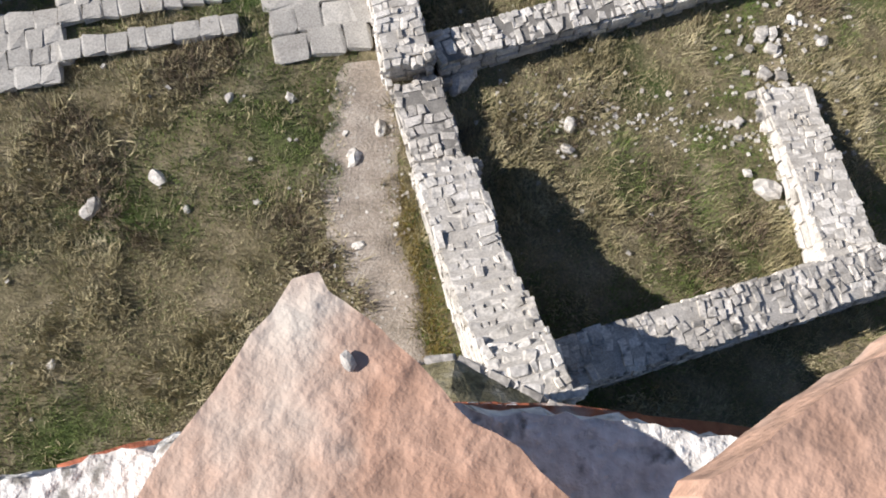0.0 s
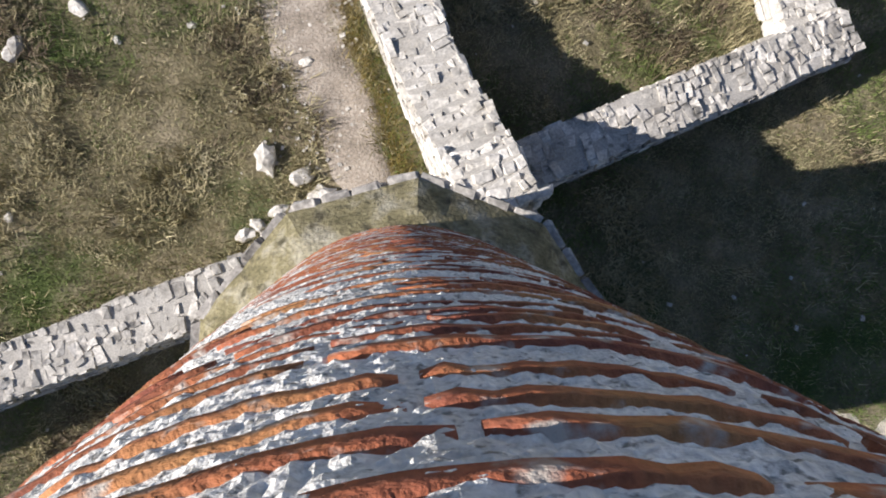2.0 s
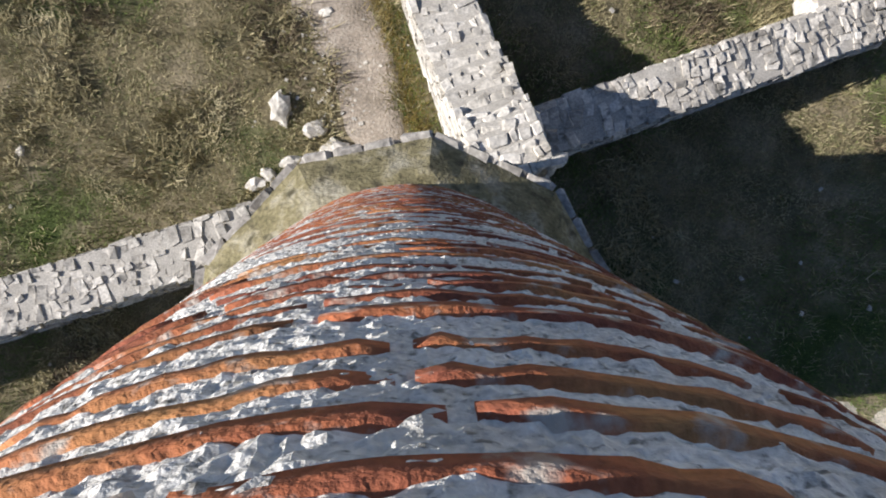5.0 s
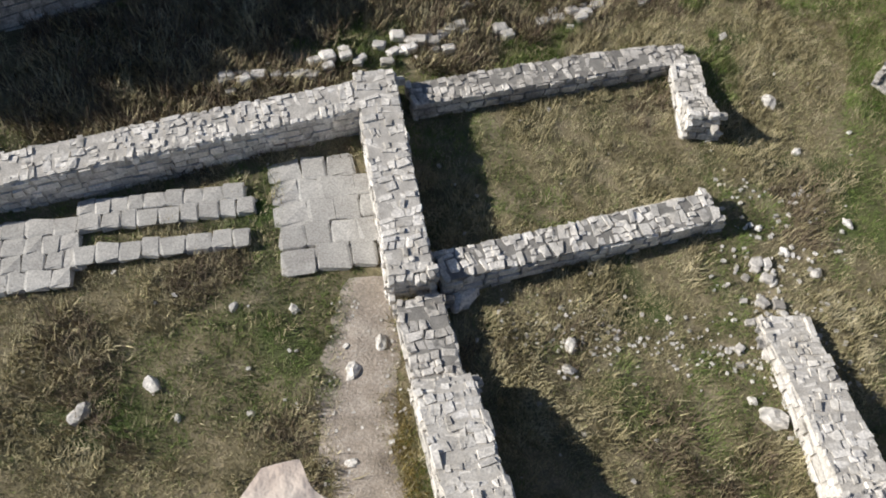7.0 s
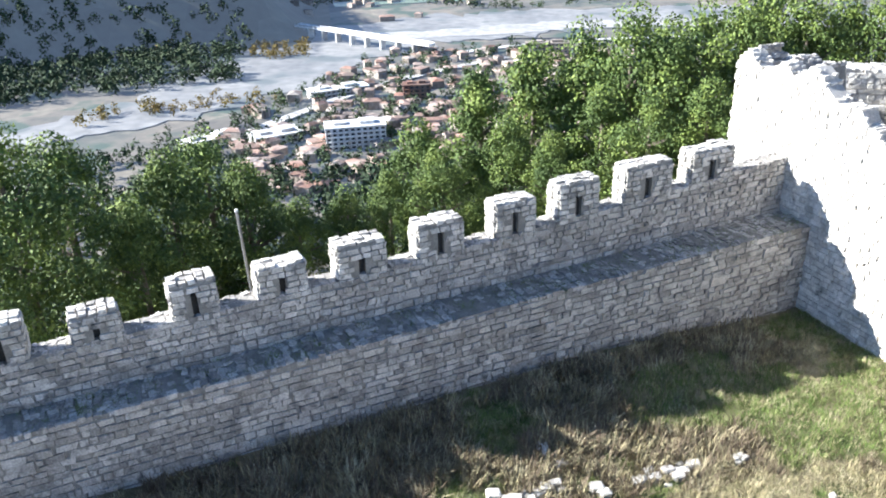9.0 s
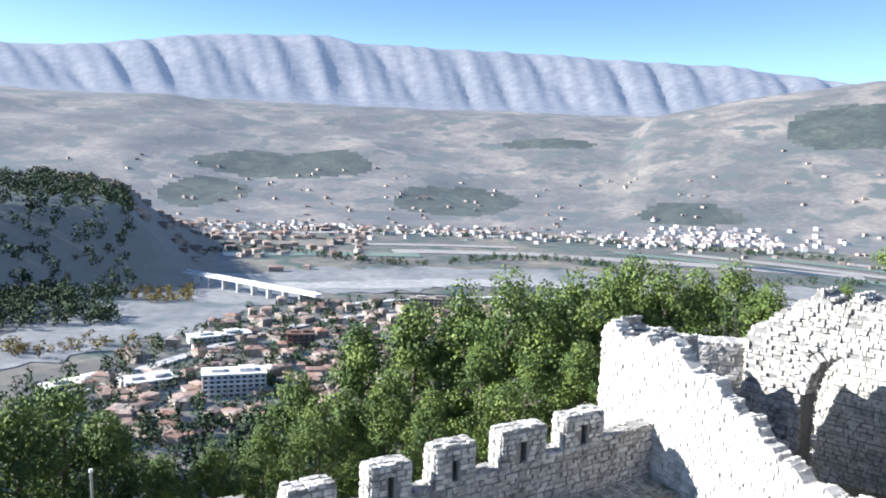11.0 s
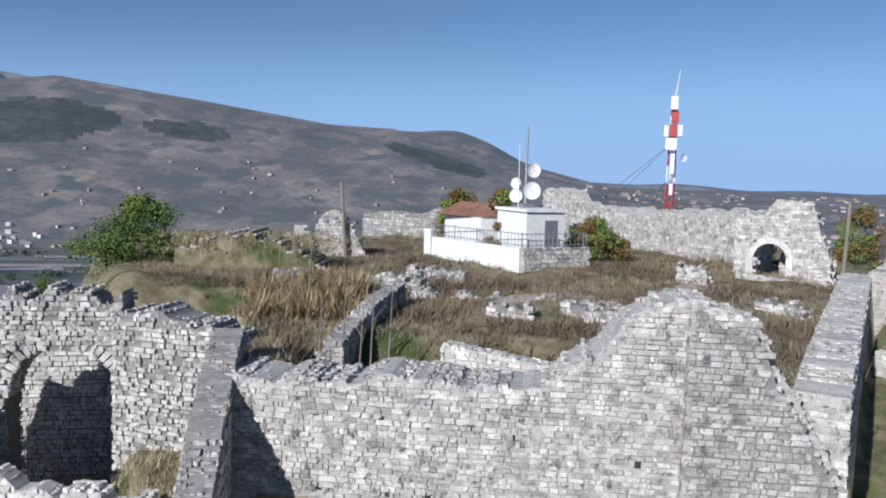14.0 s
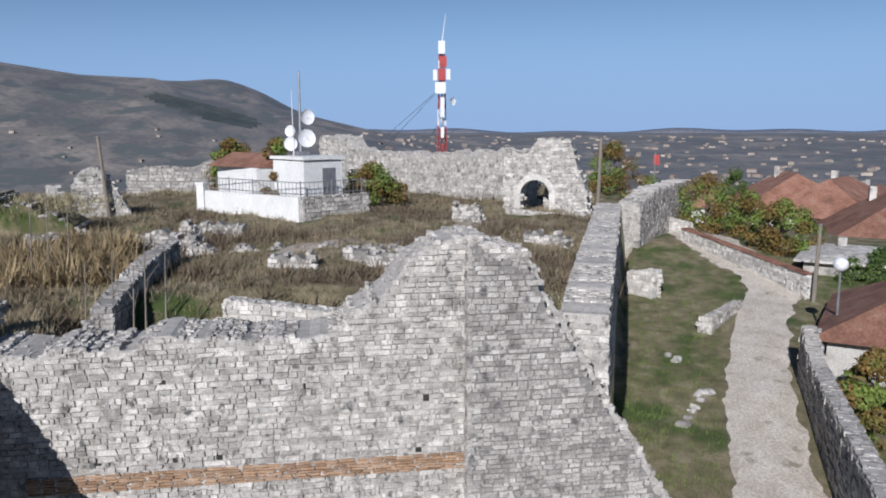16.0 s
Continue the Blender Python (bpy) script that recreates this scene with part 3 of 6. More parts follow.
for r, z in rings:
    for k in range(40):
        a = radians(90 - 4.6) + 2 * math.pi * k / 40
        f = (k % 4) / 4
        corner = math.cos(math.pi / 10) / math.cos(math.pi * (f * 0.2) - math.pi / 10)
        rr = r * (corner if r > 1.5 else 1)
        j = Vector((math.cos(a), math.sin(a), z))
        rr += 0.02 * noise.noise(j * 5)
        verts.append((AX.x + rr * j.x, AX.y + rr * j.y, z + 0.03 * noise.noise(j * 7 + Vector((3, 1, 2)))))
for i in range(len(rings) - 1):
    for k in range(40):
        a, b = i * 40, (i + 1) * 40
        faces.append((a + k, b + k, b + (k + 1) % 40, a + (k + 1) % 40))
M["ledge"] = material("lichened_stone_ledge", [(0.12, 0.105, 0.05), (0.23, 0.20, 0.11), (0.38, 0.35, 0.27)], 3.0, 30, 0.95, 0.8, spots=((0.08, 0.07, 0.04), 7.0, 0.55, 0.68))
mesh_object("foot", verts, faces, M["ledge"], minaret)
stones = []
for k in range(10):
    a0, a1 = radians(90 - 4.6 + 36 * k), radians(90 - 4.6 + 36 * (k + 1))
    c0, c1 = Vector((math.cos(a0), math.sin(a0), 0)) * 1.83, Vector((math.cos(a1), math.sin(a1), 0)) * 1.83
    u = (c1 - c0).normalized()
    nrm = Vector((u.y, -u.x, 0))
    for i in range(4):
        for lvl in range(10):
            c = AX + c0.lerp(c1, (i + 0.5 + rng.uniform(-0.1, 0.1)) / 4) + Vector((0, 0, 5.2 - lvl * 0.19)) + nrm * 0.01
            stones.append((c, u, nrm, (0.135, 0.06, 0.085)))
lay(stones, M["stone_weathered_shaded"], minaret, 40, key=lambda k: -k[0].z - k[0].y)


def broken_slab(outline, z, h, name, mat, parent, down=0.05):
    """A broken clay slab: an uneven top with worn, sloping sides."""
    bm = bmesh.new()
    dense = []
    for p, q in zip(outline, outline[1:] + outline[:1]):
        for i in range(8):
            t = i / 8
            dense.append(Vector((p[0] + (q[0] - p[0]) * t, p[1] + (q[1] - p[1]) * t, z)))
    top = [bm.verts.new(v + Vector((noise.noise(v * 60), noise.noise(v * 60 + Vector((9, 9, 9))), 0)) * 0.0035) for v in dense]
    low = [bm.verts.new((v.co.x * 1.0, v.co.y * 1.0, z - h)) for v in top]
    cen = bm.verts.new((sum(v.co.x for v in top) / len(top), sum(v.co.y for v in top) / len(top), z + 0.004))
    n = len(top)
    for i in range(n):
        bm.faces.new((top[i], top[(i + 1) % n], cen))
        bm.faces.new((low[i], low[(i + 1) % n], top[(i + 1) % n], top[i]))
    bm.faces.new(low[::-1])
    bmesh.ops.recalc_face_normals(bm, faces=bm.faces[:])
    return part(name, bm, mat, parent)


slab = broken_slab([(-0.058, 0.083), (-0.048, 0.087), (-0.038, 0.080), (0.0, 0.05), (0.062, 0.005), (0.10, -0.12), (0.02, -0.30), (-0.20, -0.25), (-0.16, -0.10), (-0.11, -0.01)][::-1], 11.658, 0.05, "slab", M["tile"], minaret)
slab_b = broken_slab([(0.08, 0.007), (0.082, 0.012), (0.105, 0.03), (0.135, 0.051), (0.168, 0.075), (0.36, -0.25), (0.22, -0.26), (0.084, -0.11)][::-1], 11.75, 0.03, "slab", M["tile"], minaret)
bm = bmesh.new()
bmesh.ops.create_icosphere(bm, subdivisions=2, radius=0.0034)
for v in bm.verts:
    v.co = v.co * (1 + 0.5 * noise.noise(v.co * 300))
    v.co = Matrix.Rotation(radians(-60), 3, "Z") @ Vector((v.co.x * 1.3, v.co.y * 0.8, v.co.z * 0.6)) + Vector((-0.031, 0.052, 11.6605))
pebble = tagged(new("pebble", bpy.data.meshes.new("pebble")), "small white pebble lying on a clay slab", "pebble")
bm.to_mesh(pebble.data)
bm.free()
pebble.data.materials.append(M["stone_pale"])

# ---- ruined walls of the courtyard ----
def lerp_top(*pts):
    xs, ys = [p[0] for p in pts], [p[1] for p in pts]
    return lambda s: float(np.interp(s, xs, ys))


masonry("wall_court_south", "white limestone rubble wall rising towards the minaret", (0.02, 4.92), (1.38, 1.10), 0.92, -0.1, lerp_top((0, 0.72), (0.12, 0.85), (0.4, 1.0), (0.55, 1.25), (0.7, 1.75), (0.82, 2.3), (1, 2.5)), M["stone_pale"], M["mortar"], 0.17, 0.26, 90)
masonry("wall_court_middle", "low worn stone wall foundation in grass", (-0.52, 6.45), (0.02, 4.92), 0.80, -0.1, 0.42, M["stone"], M["mortar_dark"], 0.17, 0.30, 40)
masonry("wall_court_east", "limestone rubble wall partly in shadow", (1.25, 1.60), (6.75, 3.70), 0.72, -0.1, lerp_top((0, 1.2), (0.5, 1.1), (1, 0.78)), M["stone"], M["mortar"], 0.16, 0.24, 60)
masonry("wall_room_east", "limestone rubble wall crumbling to its end", (6.42, 3.35), (5.72, 7.0), 0.86, -0.1, lerp_top((0, 0.8), (0.3, 0.66), (0.55, 0.5), (0.75, 0.32), (1, 0.12)), M["stone_pale"], M["mortar"], 0.16, 0.24, 40)
masonry("wall_court_west", "limestone rubble wall beside the minaret foot", (-9.0, -1.95), (-1.35, 0.58), 0.72, -0.1, 1.5, M["stone"], M["mortar"], 0.16, 0.22, 60)
masonry("wall_hall_north", "long white limestone rubble wall top", (-17.16, 3.91), (-1.88, 10.67), 0.76, -0.1, 0.75, M["stone_pale"], M["mortar"], 0.16, 0.24, 70)
masonry("wall_hall_east", "thick white limestone rubble wall", (-1.93, 11.2), (-0.67, 6.7), 0.78, -0.1, 0.78, M["stone_pale"], M["mortar"], 0.16, 0.26, 70)
masonry("wall_room_north", "low rubble wall of a roofless room", (-1.18, 11.02), (4.37, 13.06), 0.62, -0.1, lerp_top((0, 0.4), (0.7, 0.45), (1, 0.3)), M["stone"], M["mortar_dark"], 0.16, 0.26, 40)
masonry("wall_room_corner", "short crumbling rubble wall", (4.38, 13.06), (4.54, 10.96), 0.6, -0.1, lerp_top((0, 0.3), (0.6, 0.4), (1, 0.75)), M["stone_pale"], M["mortar_dark"], 0.16, 0.26, 25)
masonry("wall_room_south", "low rubble wall between two rooms", (-0.23, 7.03), (4.65, 9.02), 0.62, -0.1, lerp_top((0, 0.5), (1, 0.42)), M["stone_pale"], M["mortar_dark"], 0.16, 0.26, 50)


def paving(name, label, corner, u, v, cols, rows, size, z):
    base = tagged(new(name), label, "pavement", kind="structure")
    u, v = Vector((*u, 0)).normalized(), Vector((*v, 0)).normalized()
    stones = []
    for j in range(rows):
        x = rng.uniform(-0.2, 0)
        while x < cols * size:
            w = size * rng.uniform(0.75, 1.25)
            c = Vector((*corner, z)) + u * (x + w / 2) + v * (j + 0.5) * size + Vector((0, 0, rng.uniform(-0.01, 0.012)))
            stones.append((c, u, Vector((0, 0, 1)).cross(u), (w * 0.55, size * 0.55, 0.06)))
            x += w
    lay(stones, M["paving"], base, len(stones), "paving_stone")
    return base


paving("pavement_slabs", "square of large worn paving slabs", (-2.81, 6.84), (1.55, 0.45), (-0.77, 2.27), 3, 5, 0.5, 0.03)
paving("pavement_terrace", "paved stone terrace with grassy joints", (-9.6, 5.30), (0.965, 0.26), (-0.26, 0.965), 9, 4, 0.36, 0.06)
paving("pavement_strip", "raised strip of paving stones", (-6.4, 6.55), (0.965, 0.26), (-0.26, 0.965), 8, 1, 0.36, 0.12)
paving("pavement_bench", "raised strip of paving stones", (-6.5, 7.25), (0.965, 0.26), (-0.26, 0.965), 8, 2, 0.34, 0.09)

# ---- crenellated wall with its walkway ----
wa, wb = Vector((*WA, 0)), Vector((*WB, 0))
wu, wnn = Vector((*WU, 0)), Vector((*WN, 0))
far_a = wa - wu * 8
Lw = (wb - far_a).length
# lower face and parapet take the darker stone for their shaded side
masonry("wall_north_lower", "shaded lower face of the castle curtain wall", far_a + wnn * 0.85, wb + wnn * 1.0, 1.7, -0.6, lerp_top((0, 2.4), (1, 2.75)), M["stone_weathered_shaded"], M["mortar_dark"], 0.17, 0.30, 120, "RT", jag=0.03)
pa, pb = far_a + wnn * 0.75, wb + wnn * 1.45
masonry("wall_north_parapet", "shaded rubble parapet below a row of merlons", pa + wnn * 0.3, pb + wnn * 0.3, 0.6, 2.3, lerp_top((0, 3.45), (0.33, 3.65), (0.55, 3.78), (0.8, 4.1), (1, 4.45)), M["stone_weathered_shaded"], M["mortar_dark"], 0.16, 0.26, 80, "LRT")
pu = (pb - pa).normalized()
pn = Vector((-pu.y, pu.x, 0))
# start and end along the parapet, top height
for m0, m1, top in ((-0.2, 0.8, 4.1), (2.2, 3.2, 4.2), (4.4, 5.4, 4.3), (6.6, 7.6, 4.35), (8.45, 9.4, 4.45), (10.23, 11.18, 4.28), (12.23, 13.2, 4.5), (14.1, 15.2, 4.42), (15.95, 17.15, 4.56), (17.98, 19.2, 4.66), (20.1, 21.25, 4.8), (21.95, 23.2, 4.95), (24.05, 25.6, 5.05), (26.3, 27.8, 5.12)):
    run = (pb - pa).length
    c = pa + pu * (m0 + m1) / 2 + pn * 0.3
    gap_top = float(np.interp((m0 + m1) / 2 / run, [0, 0.33, 0.55, 0.8, 1], [3.45, 3.65, 3.78, 4.1, 4.45]))
    half = (m1 - m0) / 2
    merlon = tagged(new("merlon"), "squat limestone merlon with a small arrow slit", "merlon", "merlons of the castle wall")
    z0 = gap_top - 0.15
    bm = boxes_bm((c + pu * -half * 0.56 + Vector((0, 0, (z0 + top) / 2)), (half * 0.84, 0.54, top - z0), math.degrees(math.atan2(pu.y, pu.x))), (c + pu * half * 0.56 + Vector((0, 0, (z0 + top) / 2)), (half * 0.84, 0.54, top - z0), math.degrees(math.atan2(pu.y, pu.x))), (c + Vector((0, 0, top - 0.12)), (half * 0.4, 0.54, 0.24), math.degrees(math.atan2(pu.y, pu.x))))
    part("core", bm, M["mortar_dark"], merlon)
    # a near-black box fills the slit in place of its inner shade
    part("slit_shade", boxes_bm((c + Vector((0, 0, z0 + 0.3)), (half * 0.3, 0.3, 0.6), math.degrees(math.atan2(pu.y, pu.x)))), M["dark"], merlon, "dark box for the shade inside the arrow slit")
    stones = []
    for side in (-1, 1):
        zz = z0 + 0.06
        while zz < top - 0.02:
            xx = -half
            while xx < half - 0.02:
                w = min(rng.uniform(0.16, 0.34), half - xx)
                if not (abs(xx + w / 2) < half * 0.34 and zz < top - 0.3):
                    stones.append((c + pu * (xx + w / 2) + pn * side * (0.27 + rng.uniform(-0.01, 0.02)) + Vector((0, 0, zz)), pu, pn, (w * 0.48, 0.04, 0.066)))
                xx += w
            for e in (-1, 1):
                stones.append((c + pu * e * (half + rng.uniform(-0.02, 0.01)) + pn * side * 0.13 + Vector((0, 0, zz)), pn, -pu, (0.13, 0.04, 0.066)))
            zz += 0.145
    for i in range(5):
        for j in range(3):
            stones.append((c + pu * (i - 2) * half * 0.4 + pn * (j - 1) * 0.19 + Vector((0, 0, top + rng.uniform(-0.03, 0.03))), pu, pn, (half * 0.19, 0.09, 0.06)))
    lay(stones, M["stone"], merlon, 12)

# ---- tower at the corner, broken open ----
tu = Vector((0.515, -0.857, 0))
tn = Vector((-0.857, -0.515, 0))
tc = Vector((4.95, 26.1, 0))
def tower_top(s):
    base = np.interp(s, [0, 0.16, 0.30, 0.36, 0.5, 0.7, 0.85, 1.0], [6.9, 6.95, 7.0, 6.5, 5.6, 4.8, 4.5, 4.4])
    return float(base + 0.45 * noise.noise(Vector((s * 13, 0.3, 0))) + 0.25 * noise.noise(Vector((s * 41, 2.3, 0))))


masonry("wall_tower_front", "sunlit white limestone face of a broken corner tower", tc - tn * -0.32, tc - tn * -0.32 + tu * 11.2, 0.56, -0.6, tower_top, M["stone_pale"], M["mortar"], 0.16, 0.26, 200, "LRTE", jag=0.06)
# core stones are darker to carry the shade behind the face
masonry("wall_tower_core", "broken rubble core behind the tower face, darkened for shade", tc - tn * 0.3, tc - tn * 0.3 + tu * 11.0, 0.9, -0.6, lambda s: tower_top(s) - (0.1 if s < 0.26 else 0.75) + 0.45 * noise.noise(Vector((s * 27, 5.1, 0))) + 0.3 * noise.noise(Vector((s * 80, 1.1, 0))), M["stone_weathered_shaded"], M["mortar_dark"], 0.16, 0.24, 60, "LRTE", jag=0.12)
back0, back1 = pol(19.6, 27.4, 0), pol(23.2, 26.6, 0)
back2, back3 = pol(30.3, 25.4, 0), pol(38.3, 23.4, 0)
masonry("wall_tower_back_west", "inner wall of the broken tower", back0, back1, 1.1, 0, lambda s: 7.0 + 1.45 * s + 0.4 * noise.noise(Vector((s * 6, 11.4, 0))), M["stone"], M["mortar_dark"], 0.15, 0.21, 30, "LRT", jag=0.08, proud=0.06)
masonry("wall_tower_back_east", "inner wall of the broken tower with rough rubble face", back2, back3, 1.5, 0, lambda s: 8.3 - 0.9 * s * s + 0.4 * noise.noise(Vector((s * 7, 6.4, 0))) + 0.3 * noise.noise(Vector((s * 21, 8.4, 0))), M["stone"], M["mortar_dark"], 0.15, 0.21, 80, "LRTE", jag=0.08, proud=0.06)
masonry("wall_tower_arch", "rubble wall standing over an arch", back1, back2, 1.1, 6.9, lambda s: 8.45 + 0.25 * math.sin(math.pi * s) + 0.5 * noise.noise(Vector((s * 5, 0.4, 0))) + 0.3 * noise.noise(Vector((s * 17, 2.4, 0))), M["stone"], M["mortar_dark"], 0.15, 0.21, 60, "LRT", jag=0.06, proud=0.06)
au = (back2 - back1).normalized()
an = Vector((au.y, -au.x, 0))
aw = (back2 - back1).length / 2
amid = (back1 + back2) / 2
arch = tagged(new("arch"), "round arch of thin stones in the tower wall", "arch")
stones = []
for k in range(25):
    a = math.pi * (k + 0.5) / 25
    rad = au * -math.cos(a) + Vector((0, 0, math.sin(a)))
    tan = au * math.sin(a) + Vector((0, 0, math.cos(a)))
    for off in (-0.36, 0.0, 0.36):
        stones.append((amid + rad * (aw + 0.05) + an * off + Vector((0, 0, 5.45)), tan, an * (1 if True else -1), (0.095 * aw / 1.6, 0.19, 0.22)))
    stones.append((amid + rad * (aw + 0.42) + an * 0.4 + Vector((0, 0, 5.45)), tan, an, (0.11 * aw / 1.6, 0.16, 0.16)))
    if k > 8:
        for off in (-0.75, -1.1, -1.45, -1.8)[:4 if k > 13 else 2]:
            stones.append((amid + rad * (aw + 0.08 + rng.uniform(-0.03, 0.05)) + an * off + Vector((0, 0, 5.45)), tan, an, (0.1 * aw / 1.6, 0.19, 0.2)))
lay(stones, M["stone"], arch, len(stones), "voussoir")
masonry("wall_tower_inner", "sunlit inner wall seen through the arch", pol(20.0, 31.5, 0), pol(33.5, 29.5, 0), 0.8, 0, lerp_top((0, 6.2), (0.6, 6.6), (1, 7.0)), M["stone_pale"], M["mortar_dark"], 0.16, 0.26, 10, "RT")
masonry("wall_tower_return", "outer wall of the broken tower", tc + Vector((0.55, 0.3, 0)), back0 + Vector((0.6, 0.6, 0)), 1.0, -1, lerp_top((0, 6.9), (0.3, 6.6), (1, 6.5)), M["stone_pale"], M["mortar"], 0.16, 0.26, 30, "LRT", jag=0.08)
# buttress in the darker stone, its shade partly in the colour
masonry("wall_buttress", "dark shaded side of a broken buttress wall", pol(37.0, 21.0, 0), pol(33.9, 15.4, 0), 0.8, 0, lerp_top((0, 8.2), (0.2, 7.9), (0.6, 6.6), (1, 4.8)), M["stone_weathered_shaded"], M["mortar_dark"], 0.16, 0.28, 60, "LRTE", jag=0.1)

# ---- tall curtain wall with putlog holes and a brick band ----
c0 = pol(36.8, CD / math.cos(radians(36.8 - 59)), 0)
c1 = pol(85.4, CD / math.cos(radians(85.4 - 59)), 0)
cu = (c1 - c0).normalized()
cl = (c1 - c0).length
cn = Vector((CN[0], CN[1], 0))
def curtain_s(az):
    return (math.tan(radians(az - 59)) * CD - math.tan(radians(36.8 - 59)) * CD)


def height_at(az, el):
    return 12.35 - CD / math.cos(radians(az - 59)) * math.tan(radians(el))


CROWN = [(36.8, 14.2), (40, 14.4), (46, 14.6), (53, 14.9), (59.2, 14.8), (62, 13.4), (64.5, 11.2), (66, 9.6), (68.5, 8.4), (70.5, 7.9), (73, 8.2), (74.3, 9.2), (75.4, 11.6), (76.6, 13.3), (79, 17.4), (82, 21.5), (85.4, 26.0)]
cxs, cys = [curtain_s(a) / cl for a, e in CROWN], [height_at(a, e) for a, e in CROWN]
def crown(s):
    return float(np.interp(s, cxs, cys) + 0.22 * noise.noise(Vector((s * 22, 0.7, 0))) + 0.14 * noise.noise(Vector((s * 70, 1.7, 0))))


HOLES = [(curtain_s(a), height_at(a, e)) for a, e in ((43.2, 17.0), (48.0, 17.4), (51.4, 17.8), (54.6, 17.9), (58.0, 18.3), (43.5, 21.9), (48.6, 22.4), (51.6, 22.6), (59.8, 22.8), (66.2, 22.9), (66.8, 19.4), (72.8, 14.6))]
masonry("wall_curtain", "tall sunlit limestone curtain wall with putlog holes", c0 + cn * 0.9, c1 + cn * 0.9, 1.8, 0, crown, M["stone"], M["mortar"], 0.13, 0.24, 300, "RT", 0.02, 0.05, holes=[(x, z, 0.09, 0.09) for x, z in HOLES])
# near-black boxes at the wall face stand in for shade in the holes
for x, z in HOLES:
    tagged(mesh_object("hole_shade", [tuple(c0 + cu * (x + v[0] * 0.07) + cn * (0.03 + v[1] * 0.02) + Vector((0, 0, z + v[2] * 0.08))) for v in CUBE], CUBE_F.tolist(), M["dark"], bpy.data.objects["wall_curtain"]))
stones = []
M["band"] = material("ochre_brick_band", [(0.34, 0.21, 0.12), (0.46, 0.31, 0.20)], 3, 40, 0.9, 0.5, 0.3)
for row in range(6):
    s = curtain_s(39.5)
    while s < curtain_s(69.6):
        w = rng.uniform(0.26, 0.38)
        stones.append((c0 + cu * s - cn * 0.012 + Vector((0, 0, 4.66 - row * 0.068)), cu, cn, (w * 0.48, 0.05, 0.026)))
        s += w
lay(stones, M["band"], bpy.data.objects["wall_curtain"], 100, "brick")
# thick pier in front of the right end, leaning back
masonry("wall_pier", "grey rubble pier leaning against the curtain wall", pol(69.9, CD / math.cos(radians(10.9)) - 0.35, 0) + cn * 0.3, pol(85.0, CD / math.cos(radians(26)) - 0.35, 0) + cn * 0.3, 0.7, 0, lambda s: crown((curtain_s(69.9) + s * (curtain_s(85.0) - curtain_s(69.9))) / cl) - 0.25, M["stone_weathered_shaded"], M["mortar_dark"], 0.12, 0.22, 150, "RTE", jag=0.05)
# wall that runs away beside the lane
masonry("wall_lane_side", "long rubble wall top running away beside the lane", pol(78.3, 19.6, 0), pol(79.7, 40, 0), 1.2, 1.5, lerp_top((0, 7.7), (0.15, 8.1), (1, 8.5)), M["stone"], M["mortar"], 0.16, 0.26, 120, "LRTE", jag=0.06)


# ---- growth ----
def blades(name, label, category, spots, mat, parent=None, drape=True):
    """One mesh of many grass blades. spots: rows of x, y, z, height, spread, blade count."""
    S = np.array(spots, float)
    if drape:
        S[:, 2] = ground_height(S[:, 0], S[:, 1])
    S = np.repeat(S[:, :5], S[:, 5].astype(int), axis=0)
    n = len(S)
    comb = 2.6 * wave(S[:, 0], S[:, 1], 1.6, 31) + 1.9 * wave(S[:, 0], S[:, 1], 4.5, 32)
    a, lean = np.where(rng.random(n) < 0.45, 3.0 * comb + rng.normal(0, 0.5, n), rng.uniform(0, 6.283, n)), rng.uniform(0.3, 1.15, n)
    bx, by = S[:, 0] + rng.normal(0, 1, n) * S[:, 4] * 0.35, S[:, 1] + rng.normal(0, 1, n) * S[:, 4] * 0.35
    dx, dy, t, wd = np.cos(a), np.sin(a), S[:, 3] * rng.uniform(0.4, 1.1, n), np.maximum(0.006, 0.045 * S[:, 3])
    V = np.stack([np.stack([bx - dy * wd, by + dx * wd, S[:, 2] - 0.02], -1), np.stack([bx + dy * wd, by - dx * wd, S[:, 2] - 0.02], -1), np.stack([bx + dx * t * lean, by + dy * t * lean, S[:, 2] + t * (1.15 - 0.5 * lean)], -1)], 1).reshape(-1, 3)
    F = np.arange(3 * n).reshape(-1, 3)
    ob = mesh_object(name, V, F, mat, parent)
    if parent is None:
        tagged(ob, label, category, kind="stuff")
    return ob


def value(x, y, f, seed):
    return noise.noise(Vector((x * f + seed * 17.3, y * f - seed * 5.1, seed)))


def blocked(x, y, off_path):
    if off_path < 0.38 + 0.25 * value(x, y, 1.5, 3):
        return True
    p, q = x + 2.81, y - 6.84
    u, v = p * 0.96 + q * 0.28, -p * 0.32 + q * 0.947
    if -0.05 < u < 1.65 and -0.05 < v < 2.5:
        return True
    p, q = x + 9.6, y - 5.30
    u, v = p * 0.965 + q * 0.26, -p * 0.26 + q * 0.965
    return -2 < u < 3.4 and 0 < v < 1.5


